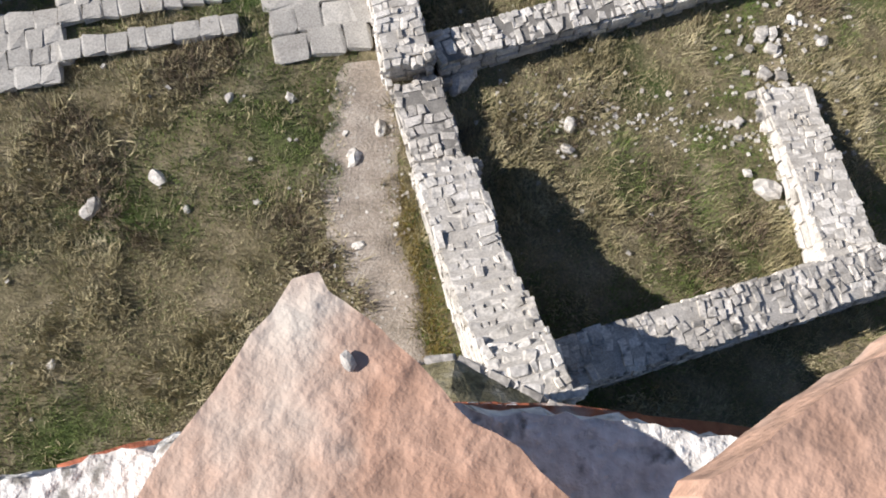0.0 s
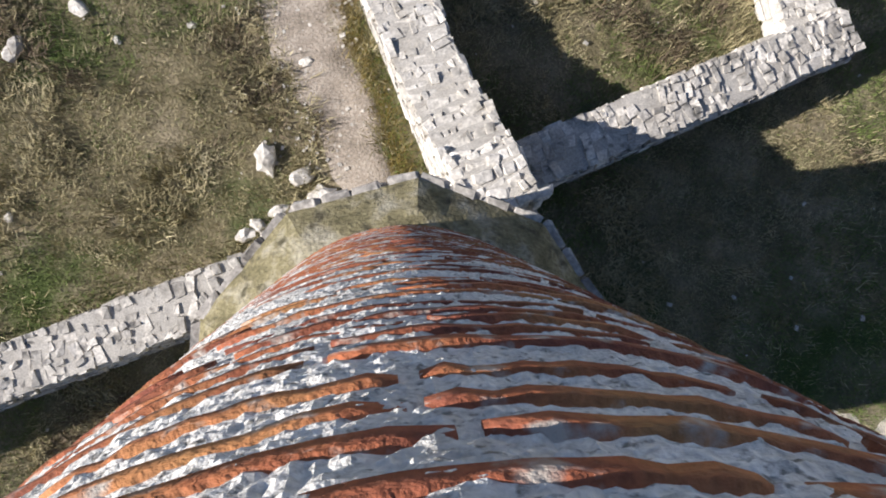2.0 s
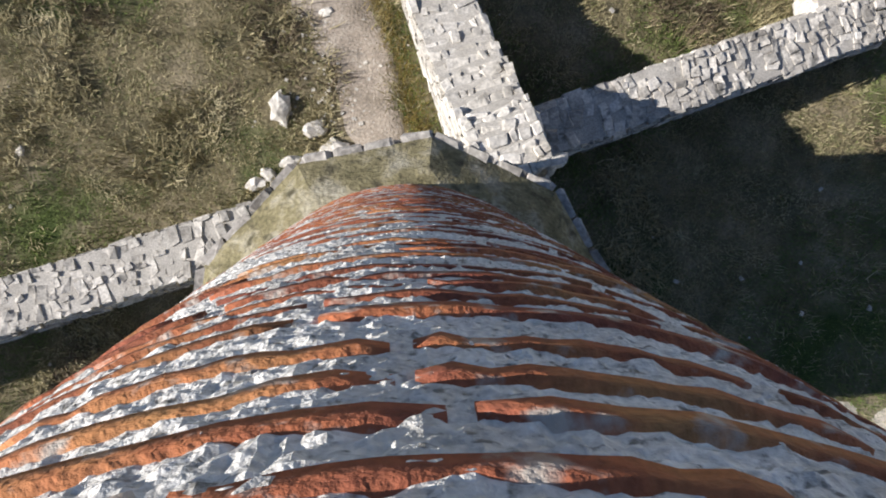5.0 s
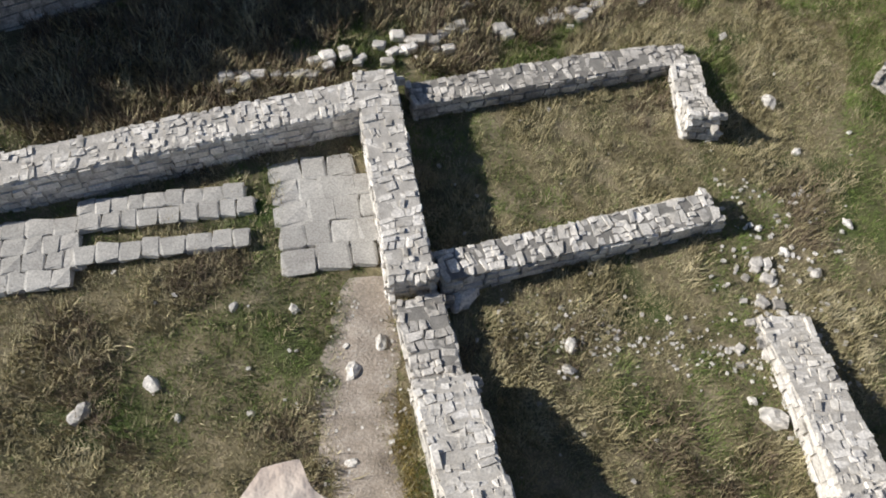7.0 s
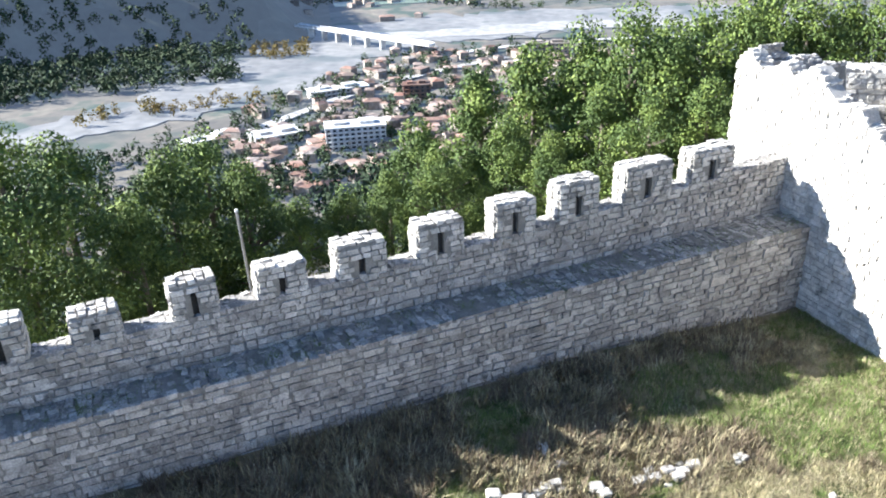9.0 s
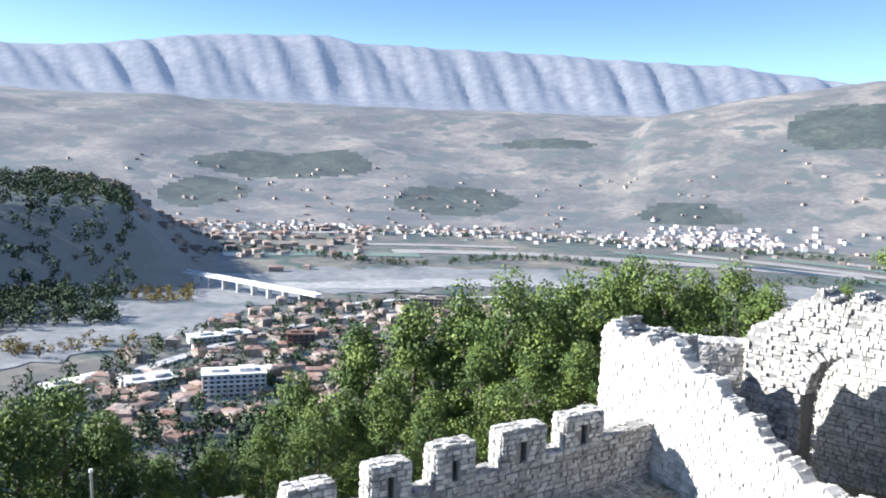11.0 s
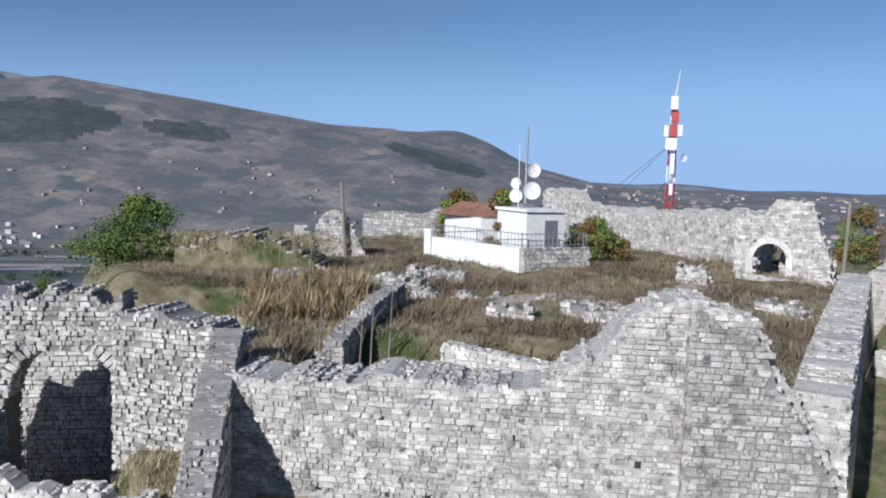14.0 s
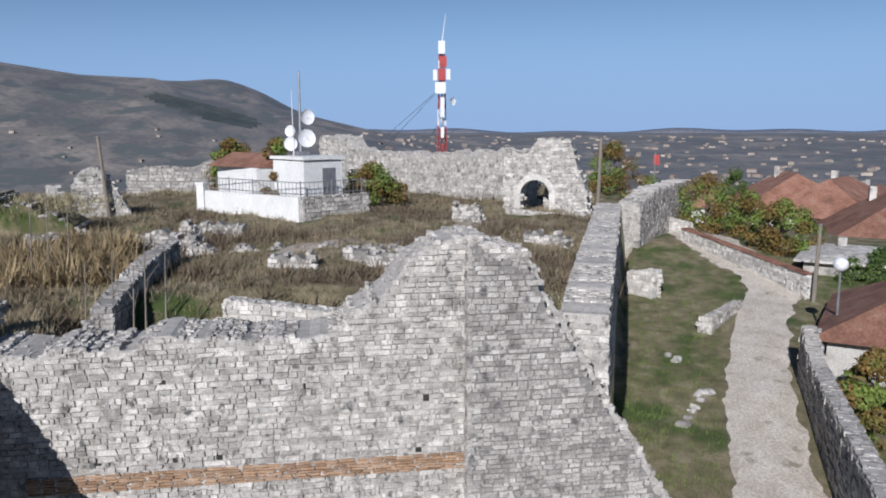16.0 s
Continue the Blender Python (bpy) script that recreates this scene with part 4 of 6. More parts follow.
dry, green, scrub = [], [], []
field = np.concatenate([rng.uniform((-17, -6), (12, 23), (30000, 2)), rng.uniform((-9, -3), (9, 15), (46000, 2)), rng.uniform((-9, 13), (10, 23), (20000, 2))])
for (x, y), off_path in zip(field.tolist(), near_line(field[:, 0], field[:, 1], PATH_LINE).tolist()):
    if blocked(x, y, off_path):
        continue
    s_ = (x - WA[0]) * WN[0] + (y - WA[1]) * WN[1]
    if s_ > -0.1 or x * CN[0] + y * CN[1] > CD - 0.2:
        continue
    z = 0.0
    g = value(x, y, 0.33, 1) + 0.35 * value(x, y, 1.3, 2)
    if x > 4.5 and y > 6.5 - 0.1 * x:
        g += 0.3
    if x > 6.8:
        g += 0.15
    b = value(x, y, 0.45, 5) + 0.3 * value(x, y, 1.1, 6)
    thick = value(x, y, 0.9, 8)
    if g > 0.16:
        green.append((x, y, z, rng.uniform(0.05, 0.12) * (1.7 if y > 12 else 1.0), 0.18, 11))
        if rng.random() < (0.5 if y > 12 else 0.15):
            dry.append((x, y, z, rng.uniform(0.08, 0.22), 0.2, 8))
    elif b > 0.42 or (s_ > -5.0 and x < 6 and rng.random() < 0.6):
        tall = 1.7 if s_ > -4.5 and x < 5 else 1.0
        (scrub if rng.random() < 0.55 else dry).append((x, y, z, rng.uniform(0.10, 0.26) * tall, 0.24, 11))
    elif thick > -0.45 or rng.random() < 0.5:
        dry.append((x, y, z, rng.uniform(0.08, 0.22) * (1.25 if thick > 0.12 else 0.7), 0.18, 9))
        if rng.random() < 0.45:
            green.append((x, y, z, rng.uniform(0.05, 0.12), 0.2, 4))
for cx, cy, r, h, n in ((-1.9, 3.2, 0.55, 0.35, 60), (-2.3, 4.1, 0.5, 0.3, 50), (3.6, 4.6, 0.5, 0.4, 60), (2.2, 6.3, 0.8, 0.35, 90), (1.0, 6.0, 0.5, 0.3, 50), (4.0, 3.9, 0.5, 0.35, 60), (-6.0, 5.2, 0.6, 0.5, 90), (-5.6, 4.3, 0.7, 0.4, 80), (-7.2, 3.5, 0.7, 0.4, 70), (4.1, 12.2, 0.5, 0.5, 60), (-2.9, 11.6, 0.45, 0.4, 50), (-4.3, 11.2, 0.45, 0.4, 50), (5.0, 4.4, 0.35, 0.35, 50)):
    for _ in range(n):
        x, y = rng.normal(cx, r * 0.5), rng.normal(cy, r * 0.5)
        (scrub if rng.random() < 0.6 else dry).append((x, y, 0.0, h * rng.uniform(0.3, 0.8), 0.22, 12))
blades("dry_grass", "dry straw-coloured grass in tufts", "grass", dry, M["grass_dry"])
blades("green_grass", "short green grass in patches", "grass", green, M["grass_green"])
blades("scrub", "dead brown scrub and dark weeds", "scrub", scrub, M["scrub"])
edge_moss = []
for _ in range(700):
    t = rng.random()
    x, y = 0.62 - 1.0 * t + rng.normal(-0.38, 0.12), 1.9 + 3.0 * t
    edge_moss.append((x, y, 0.0, rng.uniform(0.06, 0.15), 0.12, 6))
M["moss"] = material("ochre_moss_grass", [(0.20, 0.15, 0.035), (0.28, 0.21, 0.06)], 1.5, 30, 0.9, 0.0, 0.3)
blades("mossy_grass", "yellowish grass along the wall foot", "grass", edge_moss, M["moss"])

plate_dry, plate_scrub, mound_grass = [], [], []
for _ in range(15000):
    az, d = rng.uniform(31, 79), 18 * math.exp(rng.uniform(0, 1.32))
    q = pol(az, d, 0)
    if q.x * CN[0] + q.y * CN[1] < CD + 1.7 or (az < 38.5 and d < 29):
        continue
    z = 0.0
    k = 0.6 + d / 60
    (plate_scrub if value(q.x, q.y, 0.16, 4) > 0.26 else plate_dry).append((q.x, q.y, z, rng.uniform(0.12, 0.34) * k, 0.4 * k, 11))
M["grass_brown"] = material("brown_autumn_grass", [(0.18, 0.14, 0.08), (0.29, 0.235, 0.145), (0.39, 0.33, 0.215)], 0.6, 12, 0.9, 0.0, 0.35)
for _ in range(34):
    az, d = rng.uniform(36, 78), 24 * math.exp(rng.uniform(0, 0.95))
    q = pol(az, d, 0)
    if q.x * CN[0] + q.y * CN[1] < CD + 3:
        continue
    for _ in range(35):
        x, y = q.x + rng.normal(0, 0.5 + d / 90), q.y + rng.normal(0, 0.5 + d / 90)
        plate_scrub.append((x, y, 0.0, rng.uniform(0.3, 0.8), 0.5, 9))
for _ in range(900):
    p = pol(33.9, 44, 0).lerp(pol(43.2, 42, 0), rng.random())
    x, y = p.x + rng.normal(0, 0.9), p.y + rng.normal(0, 0.9)
    mound_grass.append((x, y, 7.1 + 1.8 * math.sin(math.pi * 0.5) * rng.uniform(0.5, 1.0), rng.uniform(0.25, 0.5), 0.5, 9))
blades("mound_grass", "dry grass grown over a ruined heap", "grass", mound_grass, M["grass_dry"], drape=False)
tower_grass = []
for _ in range(700):
    q = pol(rng.uniform(22, 34), rng.uniform(20, 26), 0)
    tower_grass.append((q.x, q.y, 0.0, rng.uniform(0.15, 0.4), 0.3, 9))
blades("tower_grass", "dry grass inside the broken tower", "grass", tower_grass, M["grass_dry"])
blades("brown_grass", "rough brown autumn grass on the upper terrace", "grass", plate_dry, M["grass_brown"])
blades("low_scrub", "dark low scrub on the upper terrace", "scrub", plate_scrub, M["scrub"])
reeds = []
for _ in range(650):
    q = pol(rng.uniform(38.5, 46.5), rng.uniform(27.5, 34), 0)
    reeds.append((q.x, q.y, 0.0, rng.uniform(0.5, 1.15), 0.45, 8))
blades("reeds", "tall straw-coloured reeds", "reeds", reeds, M["reed"])
lane_green = []
for _ in range(9000):
    q = pol(rng.uniform(81, 100), rng.uniform(14, 50), 0)
    lane_green.append((q.x, q.y, 0.0, rng.uniform(0.10, 0.22), 0.35, 8))
LG = np.array(lane_green)
lane_green = LG[near_line(LG[:, 0], LG[:, 1], LANE_LINE) > 1.4]
blades("lane_grass", "short green grass beside the lane", "grass", lane_green, M["grass_green"])
walk_grass = []
for _ in range(2600):
    t = rng.uniform(0.05, 1.0)
    p = far_a.lerp(wb, t) + wnn * rng.uniform(0.15, 1.0 + 0.6 * t)
    walk_grass.append((p.x, p.y, 2.36 + 0.36 * t, rng.uniform(0.05, 0.16), 0.15, 6))
blades("walkway_grass", "grass grown over the wall walkway", "grass", walk_grass, M["grass_green"], drape=False)


def loose_stones(name, label, spots, mat, category="stone"):
    for x, y, r in spots:
        bm = bmesh.new()
        bmesh.ops.create_icosphere(bm, subdivisions=2, radius=r)
        off = Vector((x * 3.1, y * 2.7, r))
        ang = rng.uniform(0, 3.14)
        for v in bm.verts:
            p = v.co.normalized()
            v.co = v.co * (1 + 0.55 * noise.noise(p * 1.6 + off))
            v.co = Vector((v.co.x * 1.25, v.co.y * 0.85, v.co.z * 0.6))
            v.co = Matrix.Rotation(ang, 3, "Z") @ v.co
        me = bpy.data.meshes.new(name)
        bm.to_mesh(me)
        bm.free()
        me.materials.append(mat)
        ob = tagged(new(name, me), label, category, "fallen stones")
        ob.location = (x, y, float(ground_height(x, y)) + r * 0.25)


loose_stones("fallen_stone", "white limestone block lying in dry grass", [(-5.5, 4.0, 0.17), (-1.2, 3.7, 0.09), (5.33, 5.1, 0.2), (5.05, 5.4, 0.08), (-1.06, 5.75, 0.12), (-1.86, 2.25, 0.19), (-1.44, 5.2, 0.13), (-4.55, 4.6, 0.13), (-1.06, 1.67, 0.17), (-1.35, 1.95, 0.16), (6.2, 12.15, 0.16), (-1.25, 1.55, 0.09), (-1.7, 1.45, 0.12), (-2.0, 1.25, 0.11), (-2.2, 1.1, 0.13), (-1.9, 1.1, 0.09), (2.1, 6.05, 0.13), (2.05, 5.6, 0.1), (5.6, 6.6, 0.10), (5.8, 7.1, 0.08), (6.3, 6.7, 0.09), (5.7, 7.7, 0.08), (6.0, 8.4, 0.09), (6.5, 8.0, 0.11), (5.6, 8.9, 0.08), (-2.6, 6.2, 0.09), (-3.6, 6.1, 0.08), (-0.75, 14.4, 0.17), (-0.3, 14.1, 0.15), (-4.0, 4.1, 0.06), (-2.9, 4.3, 0.06), (-5.6, 1.5, 0.07), (-7.0, -0.2, 0.12), (-0.4, 6.6, 0.2), (0.2, 6.7, 0.22), (0.35, 6.95, 0.16), (6.6, 10.9, 0.1), (7.3, 9.2, 0.1), (5.4, 14.0, 0.1)], M["stone_pale"])
gravel = []
for _ in range(900):
    k = rng.integers(4)
    if k == 0:
        x, y, r = rng.uniform(0.8, 5.8), rng.normal(6.3, 0.3), rng.uniform(0.012, 0.035)
    elif k == 1:
        x, y, r = rng.normal(-1.2, 0.5), rng.uniform(2, 6.5), rng.uniform(0.01, 0.03)
    elif k == 2:
        x, y, r = rng.normal(5.9, 0.7), rng.uniform(5.8, 10), rng.uniform(0.015, 0.045)
    else:
        x, y, r = rng.uniform(-8, 8), rng.uniform(-3, 14), rng.uniform(0.01, 0.045)
    gravel.append((Vector((x, y, float(ground_height(x, y)) + r * 0.6)), Vector((math.cos(x * 9), math.sin(x * 9), 0)), Vector((-math.sin(x * 9), math.cos(x * 9), 0)), (r * 1.1, r * 0.8, r * 0.6)))
holder = tagged(new("gravel"), "scattered limestone chips in the grass", "gravel", kind="stuff")
lay(gravel, M["stone_pale"], holder, 0)
row_stones = []
for k in range(70):
    t = rng.random()
    x, y = -5.1 + 8.9 * t + rng.normal(0, 0.12), 11.0 + 4.0 * t + rng.normal(0, 0.14)
    if 0.55 < t < 0.72 and rng.random() < 0.6:
        continue
    r = rng.uniform(0.06, 0.12)
    a = rng.uniform(-0.4, 0.4) + 0.42
    row_stones.append((Vector((x, y, float(ground_height(x, y)) + r * 0.7)), Vector((math.cos(a), math.sin(a), 0)), Vector((-math.sin(a), math.cos(a), 0)), (r * 1.4, r, r * 0.8)))
row = tagged(new("stone_row"), "broken row of foundation stones in the grass", "foundation")
lay(row_stones, M["stone_pale"], row, len(row_stones))
row_stones = []
for k in range(30):
    t = rng.random()
    x, y = 5.6 - 0.15 * t + rng.normal(0, 0.22), 5.9 + 2.3 * t
    r = rng.uniform(0.04, 0.09)
    a = rng.uniform(0, 3)
    row_stones.append((Vector((x, y, float(ground_height(x, y)) + r * 0.4)), Vector((math.cos(a), math.sin(a), 0)), Vector((-math.sin(a), math.cos(a), 0)), (r * 1.3, r, r * 0.8)))
row = tagged(new("stone_row"), "tumbled stones of a vanished wall", "foundation")
lay(row_stones, M["stone"], row, len(row_stones))


# ---- trees ----
def unit(v):
    return v / np.linalg.norm(v, axis=1, keepdims=True)


def leaf_cloud(clumps, leaf, count, squash=0.8):
    C = np.repeat(np.array([[*c, r] for c, r in clumps], float), count, axis=0)
    n = len(C)
    d = unit(rng.normal(0, 1, (n, 3)))
    p = C[:, :3] + d * (1, 1, squash) * C[:, 3:] * np.sqrt(rng.uniform(0.3, 1.0, (n, 1)))
    nrm = unit(d + rng.normal(0, 0.5, (n, 3)) + (0, 0, 0.3))
    u = unit(np.cross(nrm, unit(rng.normal(0, 1, (n, 3)))))
    v = np.cross(nrm, u)
    s, l = leaf * rng.uniform(0.45, 1.0, (n, 1)), leaf * rng.uniform(1.0, 2.0, (n, 1))
    V = np.stack([p - u * s, p + u * s, p + v * l + nrm * l * 0.35], 1).reshape(-1, 3)
    return V, np.arange(3 * n).reshape(-1, 3)


def tree(kind, label, height, width, mat, base, trunk_share=0.25, clumps=60, leaf=0.14, count=80, shape="round", lights=None):
    t = tagged(new(kind), label, "tree")
    bm = rod_bm((0, 0, -1.0), (0.1, 0.05, height * 0.85), 0.035 * height, 0.008 * height, 7)
    for k in range(9):
        z = height * rng.uniform(trunk_share, 0.75)
        a = rng.uniform(0, 6.28)
        rad = width * 0.4 * rng.uniform(0.5, 1)
        rod_bm((0.05, 0.02, z), (math.cos(a) * rad, math.sin(a) * rad, z + rad * 0.45), 0.010 * height, 0.003 * height, 5, bm)
    part("trunk", bm, M["bark"], t)
    cl = []
    for _ in range(clumps):
        f = rng.random()
        z = trunk_share + (1 - trunk_share) * f
        prof = (math.sin(math.pi * min(1, 0.12 + 0.9 * f)) ** 0.7 if shape == "round" else (1 - f) ** 0.8 + 0.06)
        a = rng.uniform(0, 6.28)
        rr = width / 2 * prof * rng.uniform(0.45, 1.0) * (1 + 0.3 * math.sin(a * 3 + height))
        cl.append(((math.cos(a) * rr, math.sin(a) * rr, z * height), width * rng.uniform(0.085, 0.165)))
    half = int(len(cl) * 0.6)
    V, F = leaf_cloud(cl[:half], leaf, count)
    mesh_object("crown", V, F, mat, t)
    V, F = leaf_cloud(cl[half:], leaf, count)
    mesh_object("crown", V, F, lights or mat, t)
    t.location = base
    return t


pines = [tree("pine", "dense green pine on the castle slope", 10, 7.0, M["pine"], (0, 0, -500), 0.10, 105, 0.08, 230, lights=M["pine_light"]),
         tree("pine", "dense green pine on the castle slope", 10, 6.0, M["pine"], (0, 0, -500), 0.08, 95, 0.08, 230, lights=M["pine_light"]),
         tree("pine", "slender pointed pine on the castle slope", 10, 4.2, M["pine"], (0, 0, -500), 0.04, 95, 0.075, 210, "cone", lights=M["pine_light"])]
used = set()
# bearing, distance, elevation of the top, kind, width factor
for az, d, top, k, wf in ((-42, 30, -14.5, 0, 1.0), (-38.5, 34, -15.4, 1, 1.1), (-45.5, 27, -16, 1, 1.0), (-31.5, 34, -17.2, 1, 1.0), (-28.7, 37, -16.6, 0, 1.1), (-26.2, 35, -18.6, 1, 0.9), (-22.5, 33, -21.5, 1, 0.9), (-13.0, 42, -16.6, 1, 1.0), (-15.5, 37, -20.0, 1, 0.9), (-11.2, 38, -18.2, 0, 0.9), (-8.2, 44, -12.9, 2, 1.3), (-4.2, 47, -11.6, 1, 1.1), (-6.3, 42, -16.5, 0, 0.9), (-0.8, 50, -10.4, 0, 1.1), (2.5, 47, -9.2, 0, 1.1), (0.8, 43, -14.0, 1, 1.0), (5.2, 52, -9.8, 1, 1.0), (7.5, 48, -9.0, 0, 1.0), (9.8, 55, -8.3, 1, 1.0), (4.0, 40, -14.5, 0, 1.0), (8.0, 40, -13.5, 1, 1.0), (11.4, 60, -7.5, 1, 1.2), (13.5, 58, -7.9, 0, 1.0), (15.8, 62, -7.9, 1, 1.0), (18.0, 60, -7.3, 0, 1.1), (20.5, 58, -8.3, 1, 1.0), (25, 70, -7.6, 1, 0.9), (-3, 38, -17.5, 1, 0.9), (-18.8, 36, -21.0, 0, 0.8), (-34.5, 30, -20.5, 1, 0.9)):
    base = pol(az, d, 0)
    z0 = float(ground_height(base.x, base.y))
    h = 12.35 + d * math.tan(radians(top)) - z0
    if k in used:
        t = copy_thing(pines[k], Matrix.Identity(4))
    else:
        t = pines[k]
        used.add(k)
    sc = h / 10
    w = sc * wf * 0.95
    w = min(w, 1.25 + 0.25 * rng.random())
    t.matrix_basis = Matrix.Translation((base.x, base.y, z0)) @ Matrix.Rotation(rng.uniform(0, 6.28), 4, "Z") @ Matrix.Diagonal((w, w, sc, 1))
b = pol(31.0, 46, 0)
tree("pine", "bushy dark pine on the castle terrace", 4.7, 5.8, M["pine"], (b.x, b.y, 12.35 - 46 * math.tan(radians(8.2))), 0.04, 95, 0.075, 230, lights=M["pine_light"])
for az, d, z, h, w, m, lab in ((80.0, 60, 5.6, 5.2, 5.2, "autumn", "round bush turning yellow beyond the wall"), (56.2, 46, 7.3, 4.2, 2.8, "autumn", "small tree with yellowing leaves"), (53.0, 52, 7.3, 4.0, 3.5, "autumn", "small tree with yellowing leaves"), (62.8, 50, 7.3, 2.4, 4.5, "autumn", "low yellow-green bush beside the hut"), (86.3, 56, 3.7, 5.0, 6.0, "autumn", "autumn tree behind the lane wall"), (89.0, 54, 3.6, 4.2, 5.0, "autumn", "autumn tree behind the lane wall"), (91.2, 50, 3.6, 4.2, 4.2, "autumn", "brown autumn tree behind the lane wall"), (88, 70, 2.0, 6.5, 4, "pine", "dark green tree among village houses"), (97, 45, 2.6, 3.4, 4.5, "pine", "dark green tree among village houses"), (97.5, 27, 2.3, 3.0, 3.2, "autumn", "overgrown bush behind a garden wall"), (95.8, 80, 0, 6.5, 5, "pine", "dark green tree among village houses")):
    b = pol(az, d, z)
    tree("bush" if h < 3.2 else "tree", lab, h, w, M[m], b, 0.06, 50, 0.09, 150, lights=M["pine_light"] if m == "autumn" else None)
for az, d, h in ((44.9, 23.5, 2.6), (46.2, 23.2, 2.2), (47.0, 23.4, 2.9), (48.3, 23.0, 2.6), (43.2, 23.8, 2.4), (41.2, 30, 3.0), (42.4, 30, 2.6), (40.2, 29, 2.6)):
    b = pol(az, d, 0)
    z = float(ground_height(b.x, b.y))
    sapling = tagged(new("sapling"), "thin pale leafless sapling", "sapling", "bare saplings")
    bm = rod_bm((b.x, b.y, z - 0.2), (b.x + 0.15, b.y, z + h), 0.035, 0.012, 6)
    part("stem", bm, M["wood"], sapling)
    for k in range(3):
        q = Vector((b.x + 0.15 * (0.4 + 0.15 * k), b.y, z + h * (0.4 + 0.15 * k)))
        part("twig", rod_bm(q, q + Vector((rng.uniform(-0.4, 0.4), rng.uniform(-0.3, 0.3), 0.5)), 0.014, 0.005, 5), M["wood"], sapling)

# ---- upper terrace ----
masonry("wall_inner_room", "low sunlit wall of an excavated room", pol(52.6, 24.2, 0), pol(61.6, 22.6, 0), 0.6, 6.2, lerp_top((0, 7.25), (1, 7.0)), M["stone_pale"], M["mortar"], 0.15, 0.26, 60, "LRTE")
# pit wall also darkened by stone colour for its shade
masonry("wall_pit_side", "dark shaded side wall of an overgrown pit", pol(44.3, 22.8, 0), pol(48.8, 31.0, 0), 0.6, 6.2, lerp_top((0, 7.5), (0.5, 8.0), (1, 8.1)), M["stone_weathered_shaded"], M["mortar_dark"], 0.16, 0.28, 20, "LRTE", jag=0.1)
masonry("wall_terrace_far", "low crumbling wall across the upper terrace", pol(50, 33, 0), pol(66, 31, 0), 0.6, 6.8, lambda s: 7.5 + 0.45 * noise.noise(Vector((s * 9, 0.2, 0))) + 0.25 * noise.noise(Vector((s * 31, 3.2, 0))), M["stone"], M["mortar_dark"], 0.16, 0.28, 20, "LRTE", jag=0.15)
for a0, d0, a1, d1, hz, seed in ((49.6, 39.0, 53.6, 38.0, 7.75, 1), (74.0, 33.2, 77.0, 32.4, 7.85, 2), (68.7, 41.6, 70.6, 41.2, 8.15, 3), (55.5, 28.6, 58.6, 28.2, 7.75, 4), (61.0, 29.5, 65.5, 28.0, 7.75, 5), (46.8, 34.6, 50.6, 33.6, 7.95, 6), (40.0, 34.8, 44.5, 34.6, 8.05, 7)):
    masonry("wall_remnant", "grass-grown remnant of a rubble wall", pol(a0, d0, 0), pol(a1, d1, 0), 0.55, 6.6, lambda s, hz=hz, seed=seed: hz + 0.4 * noise.noise(Vector((s * 6, seed, 0))) + 0.2 * noise.noise(Vector((s * 21, seed, 3))), M["stone"], M["mortar_dark"], 0.16, 0.27, 15, "LRTE", jag=0.14)
ribbon("terrace_path", "faint trodden track across the upper terrace", [pol(a, d, 0) for a, d in ((55.5, 30.5), (59, 32), (65, 34.8), (69, 38), (72, 41.5))], [0.7, 0.7, 0.8, 0.8, 0.6], M["path"], 0.10, "path", step=0.3, across=17, ragged=0.08)
masonry("wall_mound", "ruined heap of an old vaulted building", pol(33.9, 44, 0), pol(43.2, 42, 0), 3.2, 5.5, lambda s: 7.2 + 1.8 * math.sin(math.pi * min(1, 0.15 + 0.75 * s)) + 0.15 * math.sin(s * 37), M["stone_weathered_shaded"], M["soil"], 0.22, 0.55, 0, "T", jag=0.15)
masonry("wall_stump", "upright stump of a ruined wall", pol(42.8, 47, 0), pol(46.1, 47, 0), 1.4, 6.5, lambda s: 10.1 - 3.2 * (s - 0.4) ** 2 * 2, M["stone"], M["mortar"], 0.2, 0.36, 20, "LRTE", jag=0.15)
masonry("wall_stela", "single upright stone slab", pol(41.3, 46, 0), pol(41.95, 46, 0), 0.35, 6.8, 9.25, M["stone_pale"], M["mortar"], 0.5, 0.5, 6, "LRTE")
masonry("wall_far_west", "distant ruined enclosure wall", pol(46.3, 66, 0), pol(54.0, 62, 0), 0.9, 6.0, lambda s: 8.9 + 1.0 * s + 0.5 * math.sin(s * 9) * s, M["stone_weathered_shaded"], M["mortar_dark"], 0.26, 0.45, 20, "LRTE", jag=0.2)
masonry("wall_far_north", "distant ruined enclosure wall", pol(59.4, 72, 0), pol(74.2, 50, 0), 1.0, 4.5, lambda s: float(np.interp(s, [0, 0.05, 0.18, 0.3, 0.6, 1], [11.2, 11.3, 11.3, 10.2, 10.2, 10.8])) + 0.15 * math.sin(s * 70), M["stone"], M["mortar"], 0.24, 0.42, 40, "LRTE", jag=0.15)
masonry("wall_far_tower", "ruined tower stump of the enclosure wall", pol(59.3, 71.5, 0), pol(62.0, 71.5, 0), 2.5, 6, lambda s: 11.3 + 0.2 * math.sin(s * 20), M["stone"], M["mortar_dark"], 0.24, 0.42, 10, "LRTE", jag=0.15)
ga, gb = pol(72.4, 47.0, 0), pol(78.2, 46.0, 0)
gu = (gb - ga).normalized()
gn = Vector((gu.y, -gu.x, 0))
gL = (gb - ga).length
